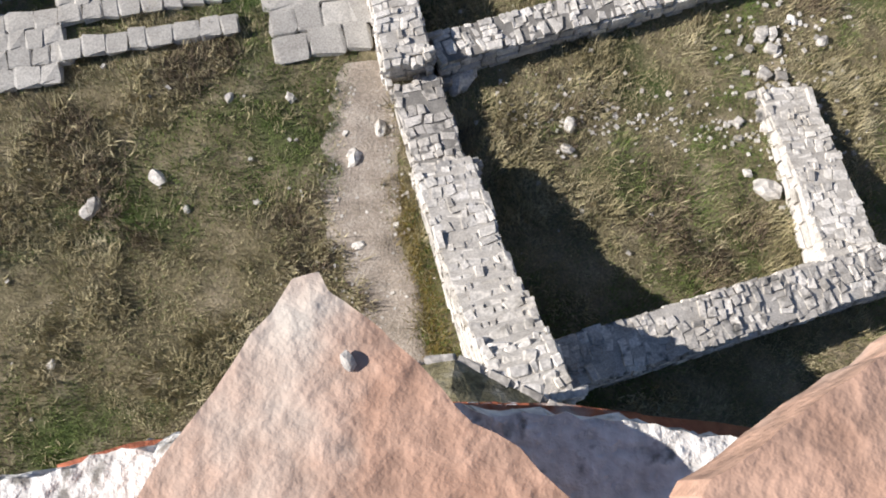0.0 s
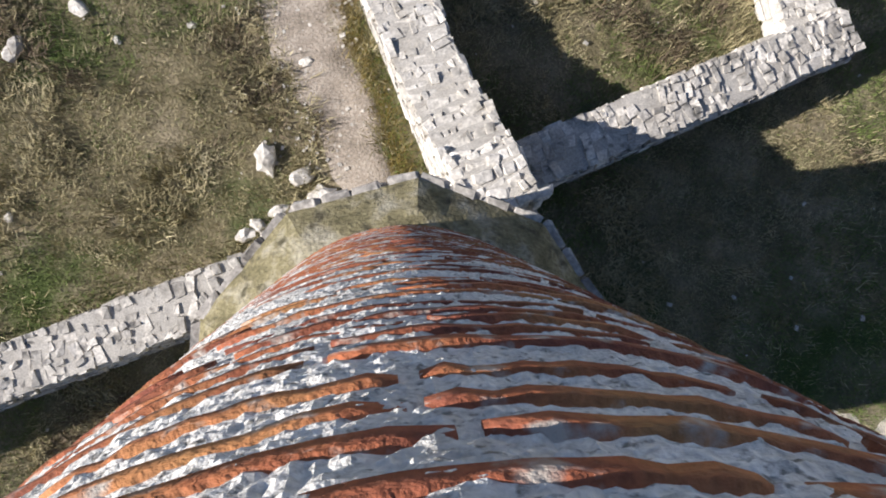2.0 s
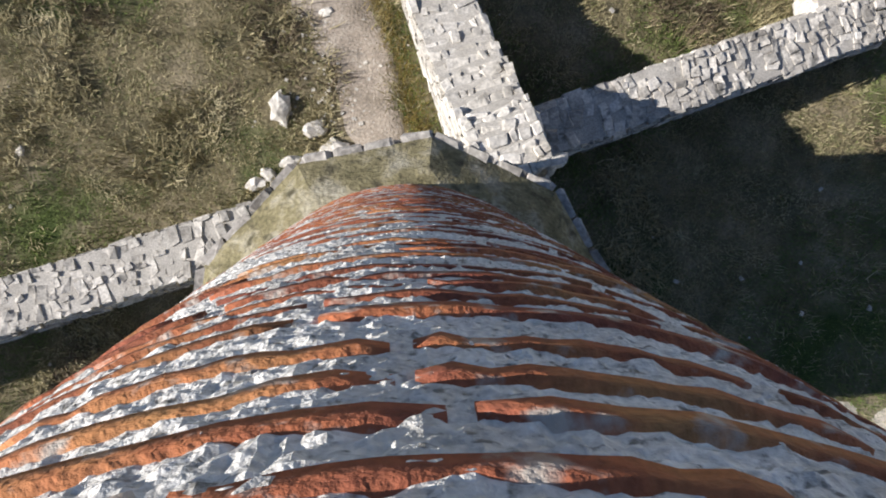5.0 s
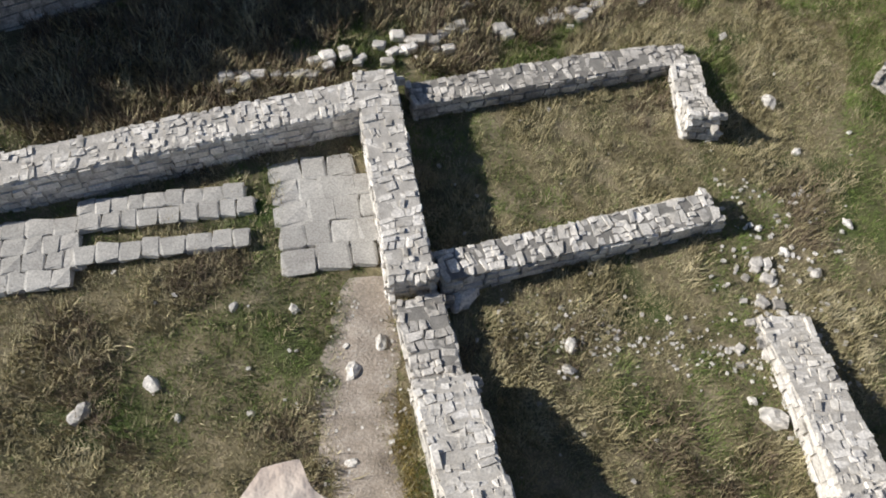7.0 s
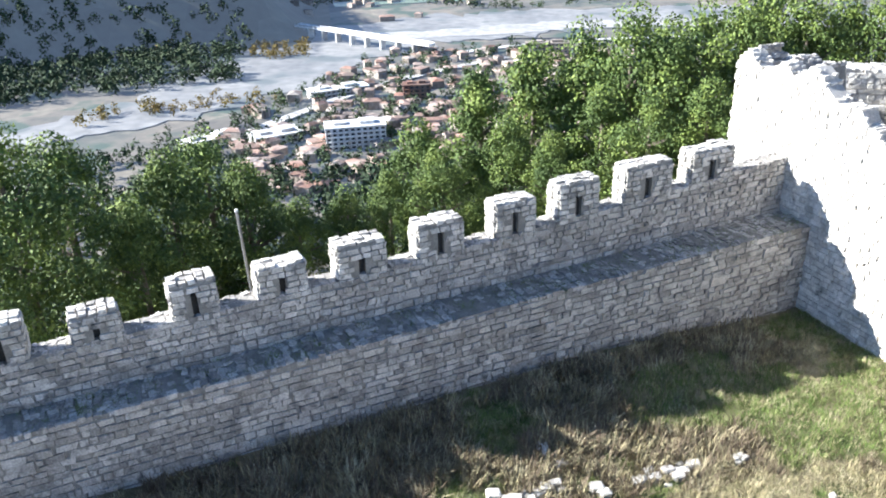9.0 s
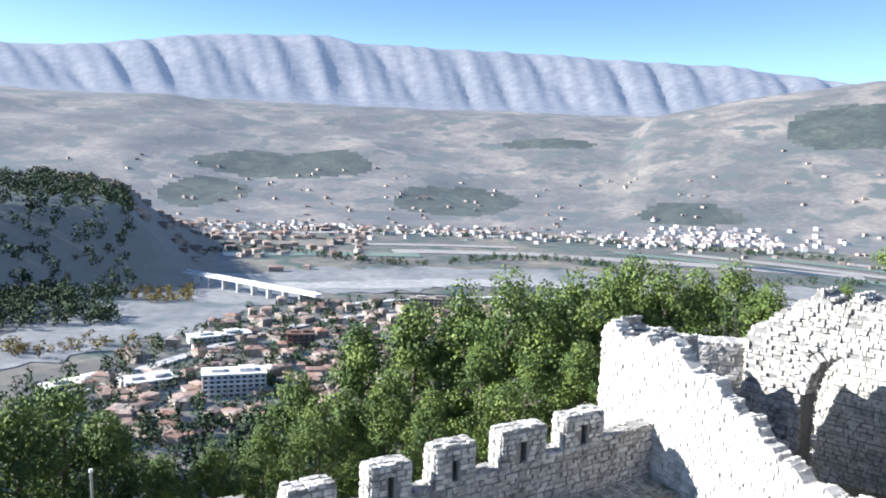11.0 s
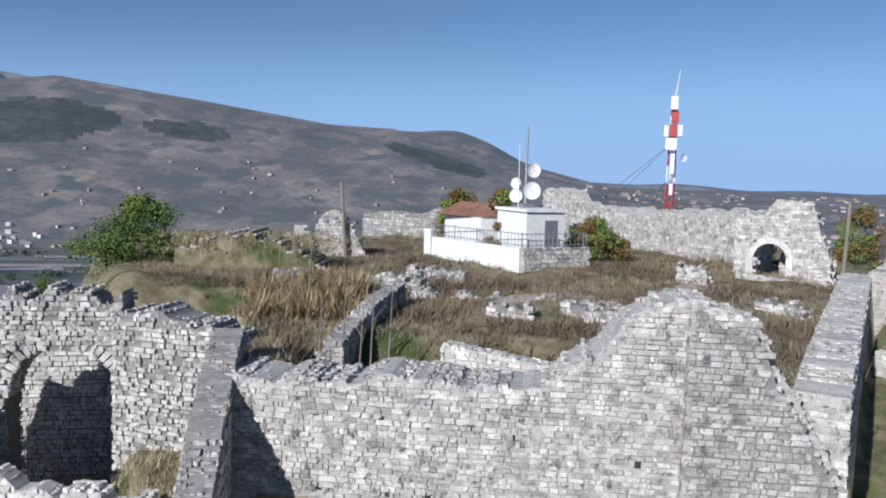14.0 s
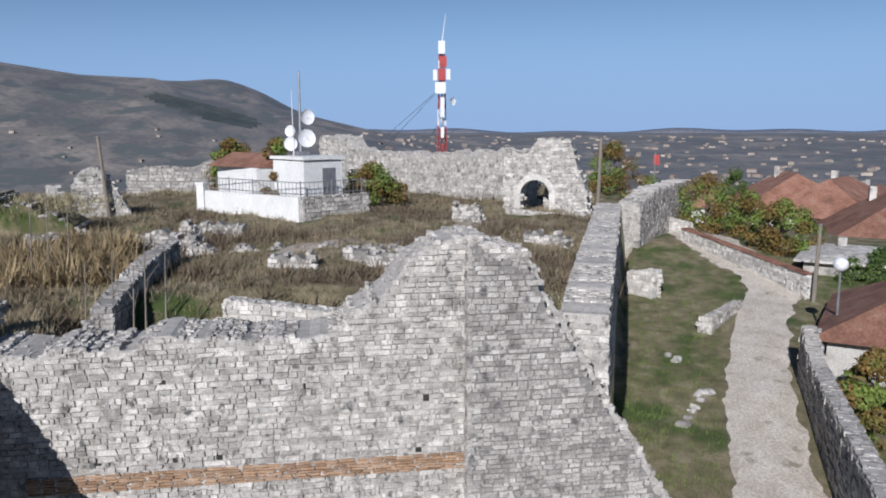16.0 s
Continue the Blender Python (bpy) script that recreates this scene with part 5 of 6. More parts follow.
def gate_top(s):
    return float(np.interp(s, [0, 0.33, 0.4, 0.8, 0.86, 1.0], [10.6, 10.8, 11.5, 11.5, 10.3, 8.6]) + 0.08 * math.sin(s * 60))


s0, s1 = 0.205, 0.565
masonry("wall_gate_west", "ruined gatehouse wall beside an arched doorway", ga, ga + gu * gL * s0, 1.0, 6.6, lambda s: gate_top(s * s0), M["stone"], M["mortar"], 0.2, 0.34, 20, "LRTE", jag=0.1)
masonry("wall_gate_east", "ruined gatehouse wall beside an arched doorway", ga + gu * gL * s1, gb, 1.0, 6.6, lambda s: gate_top(s1 + s * (1 - s1)), M["stone"], M["mortar"], 0.2, 0.34, 20, "LRTE", jag=0.1)
masonry("wall_gate_over", "ruined gatehouse wall above an arched doorway", ga + gu * gL * s0, ga + gu * gL * s1, 1.0, 9.3, lambda s: gate_top(s0 + s * (s1 - s0)), M["stone"], M["mortar"], 0.2, 0.34, 20, "LRT", jag=0.1)
gate_arch = tagged(new("gate_arch"), "pale plastered arch round a dark doorway", "arch")
gm, gr = ga + gu * gL * (s0 + s1) / 2, gL * (s1 - s0) / 2
bm = bmesh.new()
for k in range(17):
    a = math.pi * k / 16
    for rr, off in ((gr - 0.02, 0.56), (gr + 0.32, 0.56), (gr + 0.32, -0.5), (gr - 0.02, -0.5)):
        bm.verts.new(gm + gu * -math.cos(a) * rr + gn * off + Vector((0, 0, 8.35 + math.sin(a) * rr)))
bm.verts.ensure_lookup_table()
for k in range(16):
    for j in range(4):
        a, b = k * 4 + j, k * 4 + (j + 1) % 4
        bm.faces.new((bm.verts[a], bm.verts[b], bm.verts[b + 4], bm.verts[a + 4]))
part("ring", bm, M["stone_pale"], gate_arch)
for sgn in (-1, 1):
    part("jamb", boxes_bm((gm + gu * sgn * (gr + 0.15) + gn * 0.1 + Vector((0, 0, 7.5)), (0.34, 1.0, 1.75), math.degrees(math.atan2(gu.y, gu.x)))), M["stone_pale"], gate_arch)
masonry("wall_gate_inside", "rough stones inside the gate passage", gm + gu * 0.1 - gn * 2.0, gm + gu * 1.0 - gn * 2.0, 0.7, 7.0, 8.6, M["stone"], M["mortar_dark"], 0.2, 0.3, 6, "LRTE")
masonry("wall_gate_foot", "low rubble wall before the gate", pol(72.5, 44, 0), pol(78, 43, 0), 0.6, 6.6, lerp_top((0, 7.8), (0.5, 7.6), (1, 7.7)), M["stone"], M["mortar"], 0.18, 0.3, 10, "LRTE", jag=0.1)

# white technical building on a walled platform
tA, tB, tC = pol(51.3, 48, 0), pol(57.7, 42, 0), pol(62.3, 44.5, 0)
masonry("wall_platform_west", "whitewashed stone retaining wall of a platform", tA, tB, 0.4, 6.3, 8.62, M["plaster"], M["plaster"], 0.2, 0.4, 0, "")
masonry("wall_platform_east", "stone retaining wall of a platform", tB, tC, 0.4, 6.3, 8.62, M["stone"], M["mortar_dark"], 0.2, 0.34, 20, "RTE")
station = tagged(new("transmitter_hut"), "white flat-roofed transmitter hut with a lean tiled annexe", "hut")
hu = (tC - tB).normalized()
hv_ = (tA - tB).normalized()
ang = math.degrees(math.atan2(hu.y, hu.x))
hc = tB + hu * 2.05 + hv_ * 1.9
part("body", boxes_bm((hc + Vector((0, 0, 9.35)), (2.5, 3.0, 2.2), ang)), M["plaster"], station)
part("roof_slab", boxes_bm((hc + Vector((0, 0, 10.58)), (2.75, 3.25, 0.16), ang)), M["plaster"], station, "pale flat roof slab")
part("door", boxes_bm((hc - hv_ * 1.51 + hu * 0.1 + Vector((0, 0, 9.15)), (0.85, 0.06, 1.8), ang)), M["steel"], station, "grey metal door")
part("annexe", boxes_bm((hc + hv_ * 4.0 + Vector((0, 0, 9.1)), (3.0, 4.4, 1.8), ang)), M["plaster"], station)
bm = bmesh.new()
for sx, sy, zz in ((-1.8, -2.3, 10.0), (1.8, -2.3, 10.0), (1.8, 2.3, 10.0), (-1.8, 2.3, 10.0), (0, -2.3, 10.75), (0, 2.3, 10.75)):
    bm.verts.new(hc + hv_ * (4.0 + sy) + hu * sx + Vector((0, 0, zz)))
bm.verts.ensure_lookup_table()
for f in ((0, 1, 4), (2, 3, 5), (1, 2, 5, 4), (3, 0, 4, 5), (3, 2, 1, 0)):
    bm.faces.new([bm.verts[i] for i in f])
part("annexe_roof", bm, M["roof"], station, "red tiled roof")
fence = tagged(new("fence"), "grey metal railing along the platform edge", "fence")
for p, q in ((tA, tB), (tB, tC)):
    n = int((q - p).length / 0.28)
    for z in (8.75, 9.35):
        part("rail", rod_bm(p + Vector((0, 0, z)), q + Vector((0, 0, z)), 0.025, seg=5), M["steel"], fence)
    for k in range(n + 1):
        w = p.lerp(q, k / n)
        part("post" if k % 7 == 0 else "bar", rod_bm(w + Vector((0, 0, 8.6)), w + Vector((0, 0, 9.45 if k % 7 == 0 else 9.35)), 0.035 if k % 7 == 0 else 0.014, seg=5), M["steel"], fence)
post = tagged(new("gatepost", bpy.data.meshes.new("gatepost")), "white plastered gatepost of the platform", "gatepost")
bm = boxes_bm((pol(51.0, 48.2, 7.9), (0.5, 0.5, 2.1)), (pol(51.0, 48.2, 9.0), (0.6, 0.6, 0.12)))
bm.to_mesh(post.data)
bm.free()
post.data.materials.append(M["plaster"])


def dish(name, label, centre, facing, r, parent):
    bm = bmesh.new()
    ax = Vector(facing).normalized()
    u = ax.orthogonal().normalized()
    v = ax.cross(u)
    rings_, seg = 5, 18
    for off in (0, -0.03):
        for i in range(rings_ + 1):
            rr = r * i / rings_
            for k in range(seg):
                a = 2 * math.pi * k / seg
                bm.verts.new(Vector(centre) + (u * math.cos(a) + v * math.sin(a)) * max(rr, 0.01) + ax * (0.35 * rr * rr / r + off))
    bm.verts.ensure_lookup_table()
    w = (rings_ + 1) * seg
    for base in (0, w):
        for i in range(rings_):
            for k in range(seg):
                f = [base + i * seg + k, base + i * seg + (k + 1) % seg, base + (i + 1) * seg + (k + 1) % seg, base + (i + 1) * seg + k]
                bm.faces.new([bm.verts[j] for j in f])
    rod_bm(Vector(centre) - ax * 0.25, Vector(centre) + ax * r * 0.8, 0.03, 0.02, 6, bm)
    return part(name, bm, M["steel_white"], parent, label)


antenna = tagged(new("antenna_pole"), "steel antenna pole with white dishes on the hut roof", "antenna")
ap = hc + hv_ * 0.5 + hu * 0.0
part("pole", rod_bm(ap + Vector((0, 0, 10.6)), ap + Vector((0, 0, 15.2)), 0.09, 0.05), M["steel"], antenna)
part("whip", rod_bm(ap - hu * 0.45 + Vector((0, 0, 10.6)), ap - hu * 0.5 + Vector((0, 0, 14.2)), 0.03, 0.015), M["steel_white"], antenna)
part("foot", boxes_bm((ap + Vector((0, 0, 10.75)), (0.7, 0.7, 0.3), ang)), M["steel"], antenna)
back_to = -Vector((math.sin(radians(57)), math.cos(radians(57)), -0.1))
side = Vector((math.cos(radians(57)), -math.sin(radians(57)), 0))
dish("dish", "", ap + side * 0.35 + Vector((0, 0, 12.75)), back_to + side * 0.5, 0.42, antenna)
dish("dish", "", ap + side * 0.3 + Vector((0, 0, 11.6)), back_to + side * 0.3, 0.5, antenna)
dish("dish", "", ap - side * 0.5 + Vector((0, 0, 11.3)), back_to - side * 0.3, 0.38, antenna)
dish("dish", "", ap - side * 0.5 + Vector((0, 0, 12.0)), back_to - side * 0.6, 0.32, antenna)

# lattice mast
mast = tagged(new("lattice_mast"), "red and white lattice mast with antenna panels", "mast")
mb = pol(67.75, 62, 0)
mz, mt = 7.3, 12.35 + 62 * math.tan(radians(5.6))
legs = [Vector((math.cos(a), math.sin(a), 0)) for a in (0.4, 2.5, 4.6)]
for i in range(9):
    z0, z1 = mz + (mt - mz) * i / 9, mz + (mt - mz) * (i + 1) / 9
    w0, w1 = 0.46 - 0.24 * i / 9, 0.46 - 0.24 * (i + 1) / 9
    m = M["steel_red"] if i % 3 != 1 else M["steel_white"]
    for k in range(3):
        p0, p1, p2 = mb + legs[k] * w0 + Vector((0, 0, z0)), mb + legs[k] * w1 + Vector((0, 0, z1)), mb + legs[(k + 1) % 3] * w1 + Vector((0, 0, z1))
        bm = rod_bm(p0, p1, 0.045, seg=5)
        rod_bm(p0, p2, 0.025, seg=4, bm=bm)
        rod_bm(mb + legs[(k + 1) % 3] * w0 + Vector((0, 0, z0)), p1, 0.025, seg=4, bm=bm)
        part("lattice", bm, m, mast)
mside = Vector((math.cos(radians(67.75)), -math.sin(radians(67.75)), 0))
mto = -Vector((math.sin(radians(67.75)), math.cos(radians(67.75)), 0))
for zf, m, w, h, offs in ((5.75, "steel_white", 0.5, 0.95, 0.0), (4.7, "steel_red", 0.55, 0.8, 0.1), (3.75, "steel_red", 0.55, 0.9, 0.0), (3.75, "steel_white", 0.3, 0.8, 0.5), (3.7, "steel_white", 0.3, 0.8, -0.5), (2.75, "steel_white", 0.8, 0.85, -0.1), (1.3, "steel_white", 0.3, 1.5, 0.05), (-0.6, "steel_white", 0.25, 0.8, 0.05)):
    part("antenna_panel", boxes_bm((mb + mside * offs + mto * 0.55 + Vector((0, 0, 12.35 + zf)), (w, 0.25, h), -67.75)), M[m], mast)
part("whip", rod_bm(mb + Vector((0, 0, mt)), mb + mside * 0.3 + Vector((0, 0, mt + 2.2)), 0.05, 0.02, 5), M["steel_white"], mast)
for k, (az, d, z) in enumerate(((61.5, 80, 8.5), (62.5, 85, 8.2), (66.0, 90, 8.0))):
    part("guy_wire", rod_bm(mb + Vector((0, 0, 15.2 - 2.2 * (k == 2))), pol(az, d, z), 0.025, seg=4), M["steel"], mast)
dish("dish", "", mb + mside * 0.8 + Vector((0, 0, 14.1)), mto + mside, 0.3, mast)


def utility_pole(az, d, z, h, lean, label):
    b = pol(az, d, z)
    p = tagged(new("utility_pole"), label, "pole")
    sd = Vector((math.cos(radians(az)), -math.sin(radians(az)), 0))
    part("shaft", rod_bm(b - Vector((0, 0, 0.4)), b + sd * lean + Vector((0, 0, h)), 0.11, 0.08), M["wood"], p)
    part("cap", rod_bm(b + sd * lean + Vector((0, 0, h)), b + sd * lean + Vector((0, 0, h + 0.05)), 0.1, 0.06), M["steel"], p)


utility_pole(45.0, 46, 7.4, 4.3, -0.35, "leaning weathered wooden pole")
utility_pole(78.9, 42, 7.3, 4.3, 0.1, "weathered wooden pole near the gate")
utility_pole(93.3, 40, 3.2, 4.6, 0.1, "weathered wooden pole beside the lane")
b0 = pol(-26.9, 22.5, 0)
rod = tagged(new("lamp_pole"), "slender leaning metal pole behind the merlons", "pole")
part("shaft", rod_bm((b0.x, b0.y, -0.5), pol(-27.3, 22.5, 12.35 - 22.5 * math.tan(radians(21.5))), 0.045, 0.04), M["steel"], rod)
part("cap", rod_bm(pol(-27.3, 22.5, 3.45), pol(-27.3, 22.5, 3.53), 0.06, 0.05), M["steel_white"], rod)

# ---- lane side ----
masonry("wall_lane_tower", "grey ruined tower beside the lane", pol(81.1, 49, 0), pol(84.6, 60, 0), 1.4, 3.5, lerp_top((0, 7.7), (0.3, 8.3), (1, 8.4)), M["stone_weathered_shaded"], M["mortar"], 0.2, 0.34, 30, "LRTE", jag=0.15)
masonry("wall_lane_gate", "pale low wall closing the lane", pol(82.6, 56, 0), pol(85.2, 54, 0), 0.5, 3.5, lerp_top((0, 6.4), (1, 6.0)), M["stone_pale"], M["mortar"], 0.2, 0.34, 10, "LRTE")
masonry("wall_lane_garden", "long low whitewashed garden wall with tile coping", pol(84.9, 51.5, 0), pol(93.0, 40.5, 0), 0.4, 2.8, lerp_top((0, 5.9), (1, 5.35)), M["stone_pale"], M["plaster"], 0.2, 0.34, 20, "RE", proud=0.012)
cope = tagged(new("wall_coping"), "row of clay coping tiles on the garden wall", "coping", kind="structure")
p, q = pol(84.9, 51.5, 5.93), pol(93.0, 40.5, 5.38)
n = 60
stones = [(p.lerp(q, (k + 0.5) / n), (q - p).normalized(), Vector((0, 0, 1)).cross((q - p).normalized()).normalized(), ((q - p).length / n * 0.48, 0.27, 0.045)) for k in range(n)]
lay(stones, M["roof"], cope, n, "coping_tile")
masonry("wall_lane_stub", "short white wall stub on the grass", pol(81.3, 39.8, 0), pol(83.1, 39.0, 0), 0.5, 3.4, lerp_top((0, 5.2), (1, 5.45)), M["stone_pale"], M["mortar"], 0.2, 0.3, 10, "LRTE")
masonry("wall_lane_kerb", "low stone edge beside the lane", pol(86.7, 34.5, 0), pol(88.6, 38.3, 0), 0.4, 2.9, 4.35, M["stone"], M["mortar"], 0.2, 0.34, 10, "LRTE")
masonry("wall_yard", "stone yard wall along the lane", pol(93.2, 30.5, 0), pol(99.5, 17.5, 0), 0.5, 1.8, lerp_top((0, 5.3), (0.2, 4.6), (1, 4.6)), M["stone_weathered_shaded"], M["mortar"], 0.18, 0.3, 60, "LRTE")
rocks = [pol(a, d, 0) for a, d in ((86.6, 27.6), (86.9, 28.2), (86.2, 27.0), (85.8, 26.2), (85.5, 25.6), (84.2, 31.5), (86.4, 28.0), (86.0, 26.7), (84.8, 31))]
loose_stones("outcrop", "grey limestone outcrop in green grass", [(r.x, r.y, rng.uniform(0.12, 0.24)) for r in rocks], M["stone_weathered_shaded"], "rock")


def house(name, label, centre, size, turn, eaves, ridge, wall_mat, roof_mat, windows=2):
    """A house with a hipped tile roof. size: width, depth; heights above the ground point."""
    h = tagged(new(name), label, "house")
    w, d = size
    mrot = Matrix.Translation(centre) @ Matrix.Rotation(radians(turn), 4, "Z")
    bm = bmesh.new()
    bmesh.ops.create_cube(bm, size=1, matrix=mrot @ Matrix.Translation((0, 0, eaves / 2 - 1)) @ Matrix.Diagonal((w, d, eaves + 2, 1)))
    part("wall", bm, wall_mat, h)
    bm = bmesh.new()
    o = 0.45
    top = w * 0.22
    for v in ((-w / 2 - o, -d / 2 - o, eaves), (w / 2 + o, -d / 2 - o, eaves), (w / 2 + o, d / 2 + o, eaves), (-w / 2 - o, d / 2 + o, eaves), (-top, 0, ridge), (top, 0, ridge), (-w / 2 - o, -d / 2 - o, eaves - 0.12), (w / 2 + o, -d / 2 - o, eaves - 0.12), (w / 2 + o, d / 2 + o, eaves - 0.12), (-w / 2 - o, d / 2 + o, eaves - 0.12)):
        bm.verts.new(mrot @ Vector(v))
    bm.verts.ensure_lookup_table()
    for f in ((0, 1, 5, 4), (1, 2, 5), (2, 3, 4, 5), (3, 0, 4), (6, 7, 1, 0), (7, 8, 2, 1), (8, 9, 3, 2), (9, 6, 0, 3), (9, 8, 7, 6)):
        bm.faces.new([bm.verts[i] for i in f])
    roof_ob = part("roof", bm, roof_mat, h)
    part("chimney", boxes_bm((mrot @ Vector((w * 0.2, d * 0.12, ridge - 0.1)), (0.45, 0.45, 1.0), turn)), M["stone"], roof_ob)
    for k in range(windows):
        x = w * ((k + 0.5) / windows - 0.5)
        for sy in (-1, 1):
            win = part("window", boxes_bm((mrot @ Vector((x, sy * (d / 2 + 0.02), eaves - 1.1)), (0.9, 0.08, 1.1), turn)), M["steel_white"], h)
            part("pane", boxes_bm((mrot @ Vector((x, sy * (d / 2 + 0.05), eaves - 1.1)), (0.7, 0.06, 0.9), turn)), M["glass"], win)
    return h


# long low house with mossy tiles beside the lane
house("old_house", "low stone house with a mossy red tiled roof", pol(99.3, 34.5, 2.2), (7.5, 5.5), -8, 2.7, 4.4, M["stone_pale"], M["roof"], 1)
house("gatehouse", "small flat stone house with a pale roof", pol(95.3, 48, 2.8), (6.0, 4.0), -8, 2.6, 2.9, M["stone"], M["stone"], 1)
for az, d, z, w, dd, turn, e, r in ((91.5, 78, 0.5, 10, 8, 10, 5.2, 7.6), (94.3, 70, 1.0, 11, 8, -20, 4.6, 7.2), (97.5, 62, 1.0, 10, 8, 5, 4.2, 6.6), (93.0, 105, -4, 12, 9, 30, 6.0, 9.0), (96.5, 95, -3, 12, 9, -10, 6.0, 9.0), (90.0, 115, -5, 12, 9, 15, 6.5, 9.0), (99.5, 80, -1, 11, 9, 20, 5, 7.5), (88.0, 125, -6, 11, 8, -5, 6, 8.5), (94.8, 130, -7, 12, 9, 12, 6.5, 9.5), (98.5, 120, -6, 12, 9, -12, 6.5, 9.5), (86.2, 110, -2, 9, 8, 25, 4, 6)):
    house("village_house", "white village house with a red tiled roof", pol(az, d, z), (w, dd), turn, e, r, M["plaster"], M["roof"], 3)
lamp = tagged(new("street_lamp"), "street lamp with a round pale shade beside the lane", "lamp")
lb = pol(94.8, 33.0, 2.4)
part("pole", rod_bm(lb, lb + Vector((0, 0, 4.6)), 0.06, 0.04), M["steel"], lamp)
bm = bmesh.new()
bmesh.ops.create_uvsphere(bm, u_segments=16, v_segments=10, radius=0.27, matrix=Matrix.Translation(lb + Vector((0, 0, 4.75))))
part("shade", bm, M["steel_white"], lamp)
flag = tagged(new("flag"), "red flag on a thin pole", "flag")
fb = pol(82.7, 95, -2)
part("pole", rod_bm(fb, pol(82.7, 95, 9.2), 0.06), M["steel"], flag)
part("cloth", boxes_bm((pol(82.8, 95, 8.3), (0.7, 0.05, 1.2), -82)), M["steel_red"], flag)

# ---- the town in the valley ----
def near_bank(az):
    return float(np.interp(az, [-40, -29, -26, -22, -19, -14, -8, 0, 10], [560, 585, 610, 660, 720, 830, 870, 900, 930]))


def town_blocks(name, label, count, place, size, wall_mat, roof_mat):
    V, F, RV, RF = [], [], [], []
    for _ in range(count):
        az, d = place()
        if near_bank(az) < d < 1000:
            continue
        q = pol(az, d, 0)
        z = float(far_height(np.array(q.x), np.array(q.y), np.radians(np.array(az)), np.array(float(d)))) if d > 900 else -150.0
        w, dp, h = size(d)
        a = rng.uniform(0, 3.14)
        u, v = Vector((math.cos(a), math.sin(a), 0)) * w / 2, Vector((-math.sin(a), math.cos(a), 0)) * dp / 2
        i = len(V)
        base = Vector((q.x, q.y, z - 1))
        V += [base - u - v, base + u - v, base + u + v, base - u + v] + [base + s + Vector((0, 0, h + 1)) for s in (-u - v, u - v, u + v, -u + v)]
        F += [(i, i + 1, i + 5, i + 4), (i + 1, i + 2, i + 6, i + 5), (i + 2, i + 3, i + 7, i + 6), (i + 3, i, i + 4, i + 7)]
        j = len(RV)
        t = base + Vector((0, 0, h + 1))
        pk = h * rng.uniform(0.05, 0.35)
        RV += [t + s * 1.06 for s in ()] + [t - u * 1.06 - v * 1.06, t + u * 1.06 - v * 1.06, t + u * 1.06 + v * 1.06, t - u * 1.06 + v * 1.06, t - u * 0.5 + Vector((0, 0, pk)), t + u * 0.5 + Vector((0, 0, pk))]
        RF += [(j, j + 1, j + 5, j + 4), (j + 1, j + 2, j + 5), (j + 2, j + 3, j + 4, j + 5), (j + 3, j, j + 4)]
    holder = tagged(new(name), label, "houses", kind="stuff")
    mesh_object("wall", V, F, wall_mat, holder)
    mesh_object("roof", RV, RF, roof_mat, holder)


M["far_white"] = material("far_white_plaster", [(0.52, 0.50, 0.48), (0.72, 0.71, 0.69)], 0.02, 0.4, 0.9, 0.0, 0.4)
town_blocks("town_houses", "crowded town houses beside the river", 520, lambda: (rng.uniform(-27, 9), rng.uniform(430, 830)), lambda d: (rng.uniform(6, 15), rng.uniform(6, 11), rng.uniform(3, 7)), M["town_wall"], M["town_roof"])
town_blocks("village_strip", "white houses strung along the far bank", 260, lambda: (rng.uniform(-22, 14), rng.normal(1600, 60)), lambda d: (rng.uniform(7, 16), rng.uniform(7, 12), rng.uniform(4, 8)), M["far_white"], M["town_roof"])
town_blocks("hill_village", "white village houses on the hillside", 170, lambda: (rng.normal(17, 3.2), rng.normal(1730, 75)), lambda d: (rng.uniform(7, 14), rng.uniform(7, 12), rng.uniform(4, 9)), M["far_white"], M["town_roof"])
town_blocks("far_hamlets", "scattered white houses in the valley", 260, lambda: (rng.uniform(-30, 62), rng.uniform(1450, 2300)), lambda d: (rng.uniform(6, 12), rng.uniform(6, 10), rng.uniform(3, 6)), M["town_wall"], M["town_roof"])
town_blocks("plain_town", "pale town spread over the distant plain", 520, lambda: (rng.uniform(62, 104), 1500 + 2600 * rng.random() ** 1.5), lambda d: (rng.uniform(10, 30), rng.uniform(8, 16), rng.uniform(4, 9)), M["town_wall"], M["town_roof"])
town_blocks("left_bank_town", "low houses by the bridge head", 160, lambda: (rng.uniform(-30, -8), rng.normal(1380, 130)), lambda d: (rng.uniform(8, 22), rng.uniform(7, 14), rng.uniform(4, 9)), M["town_wall"], M["town_roof"])


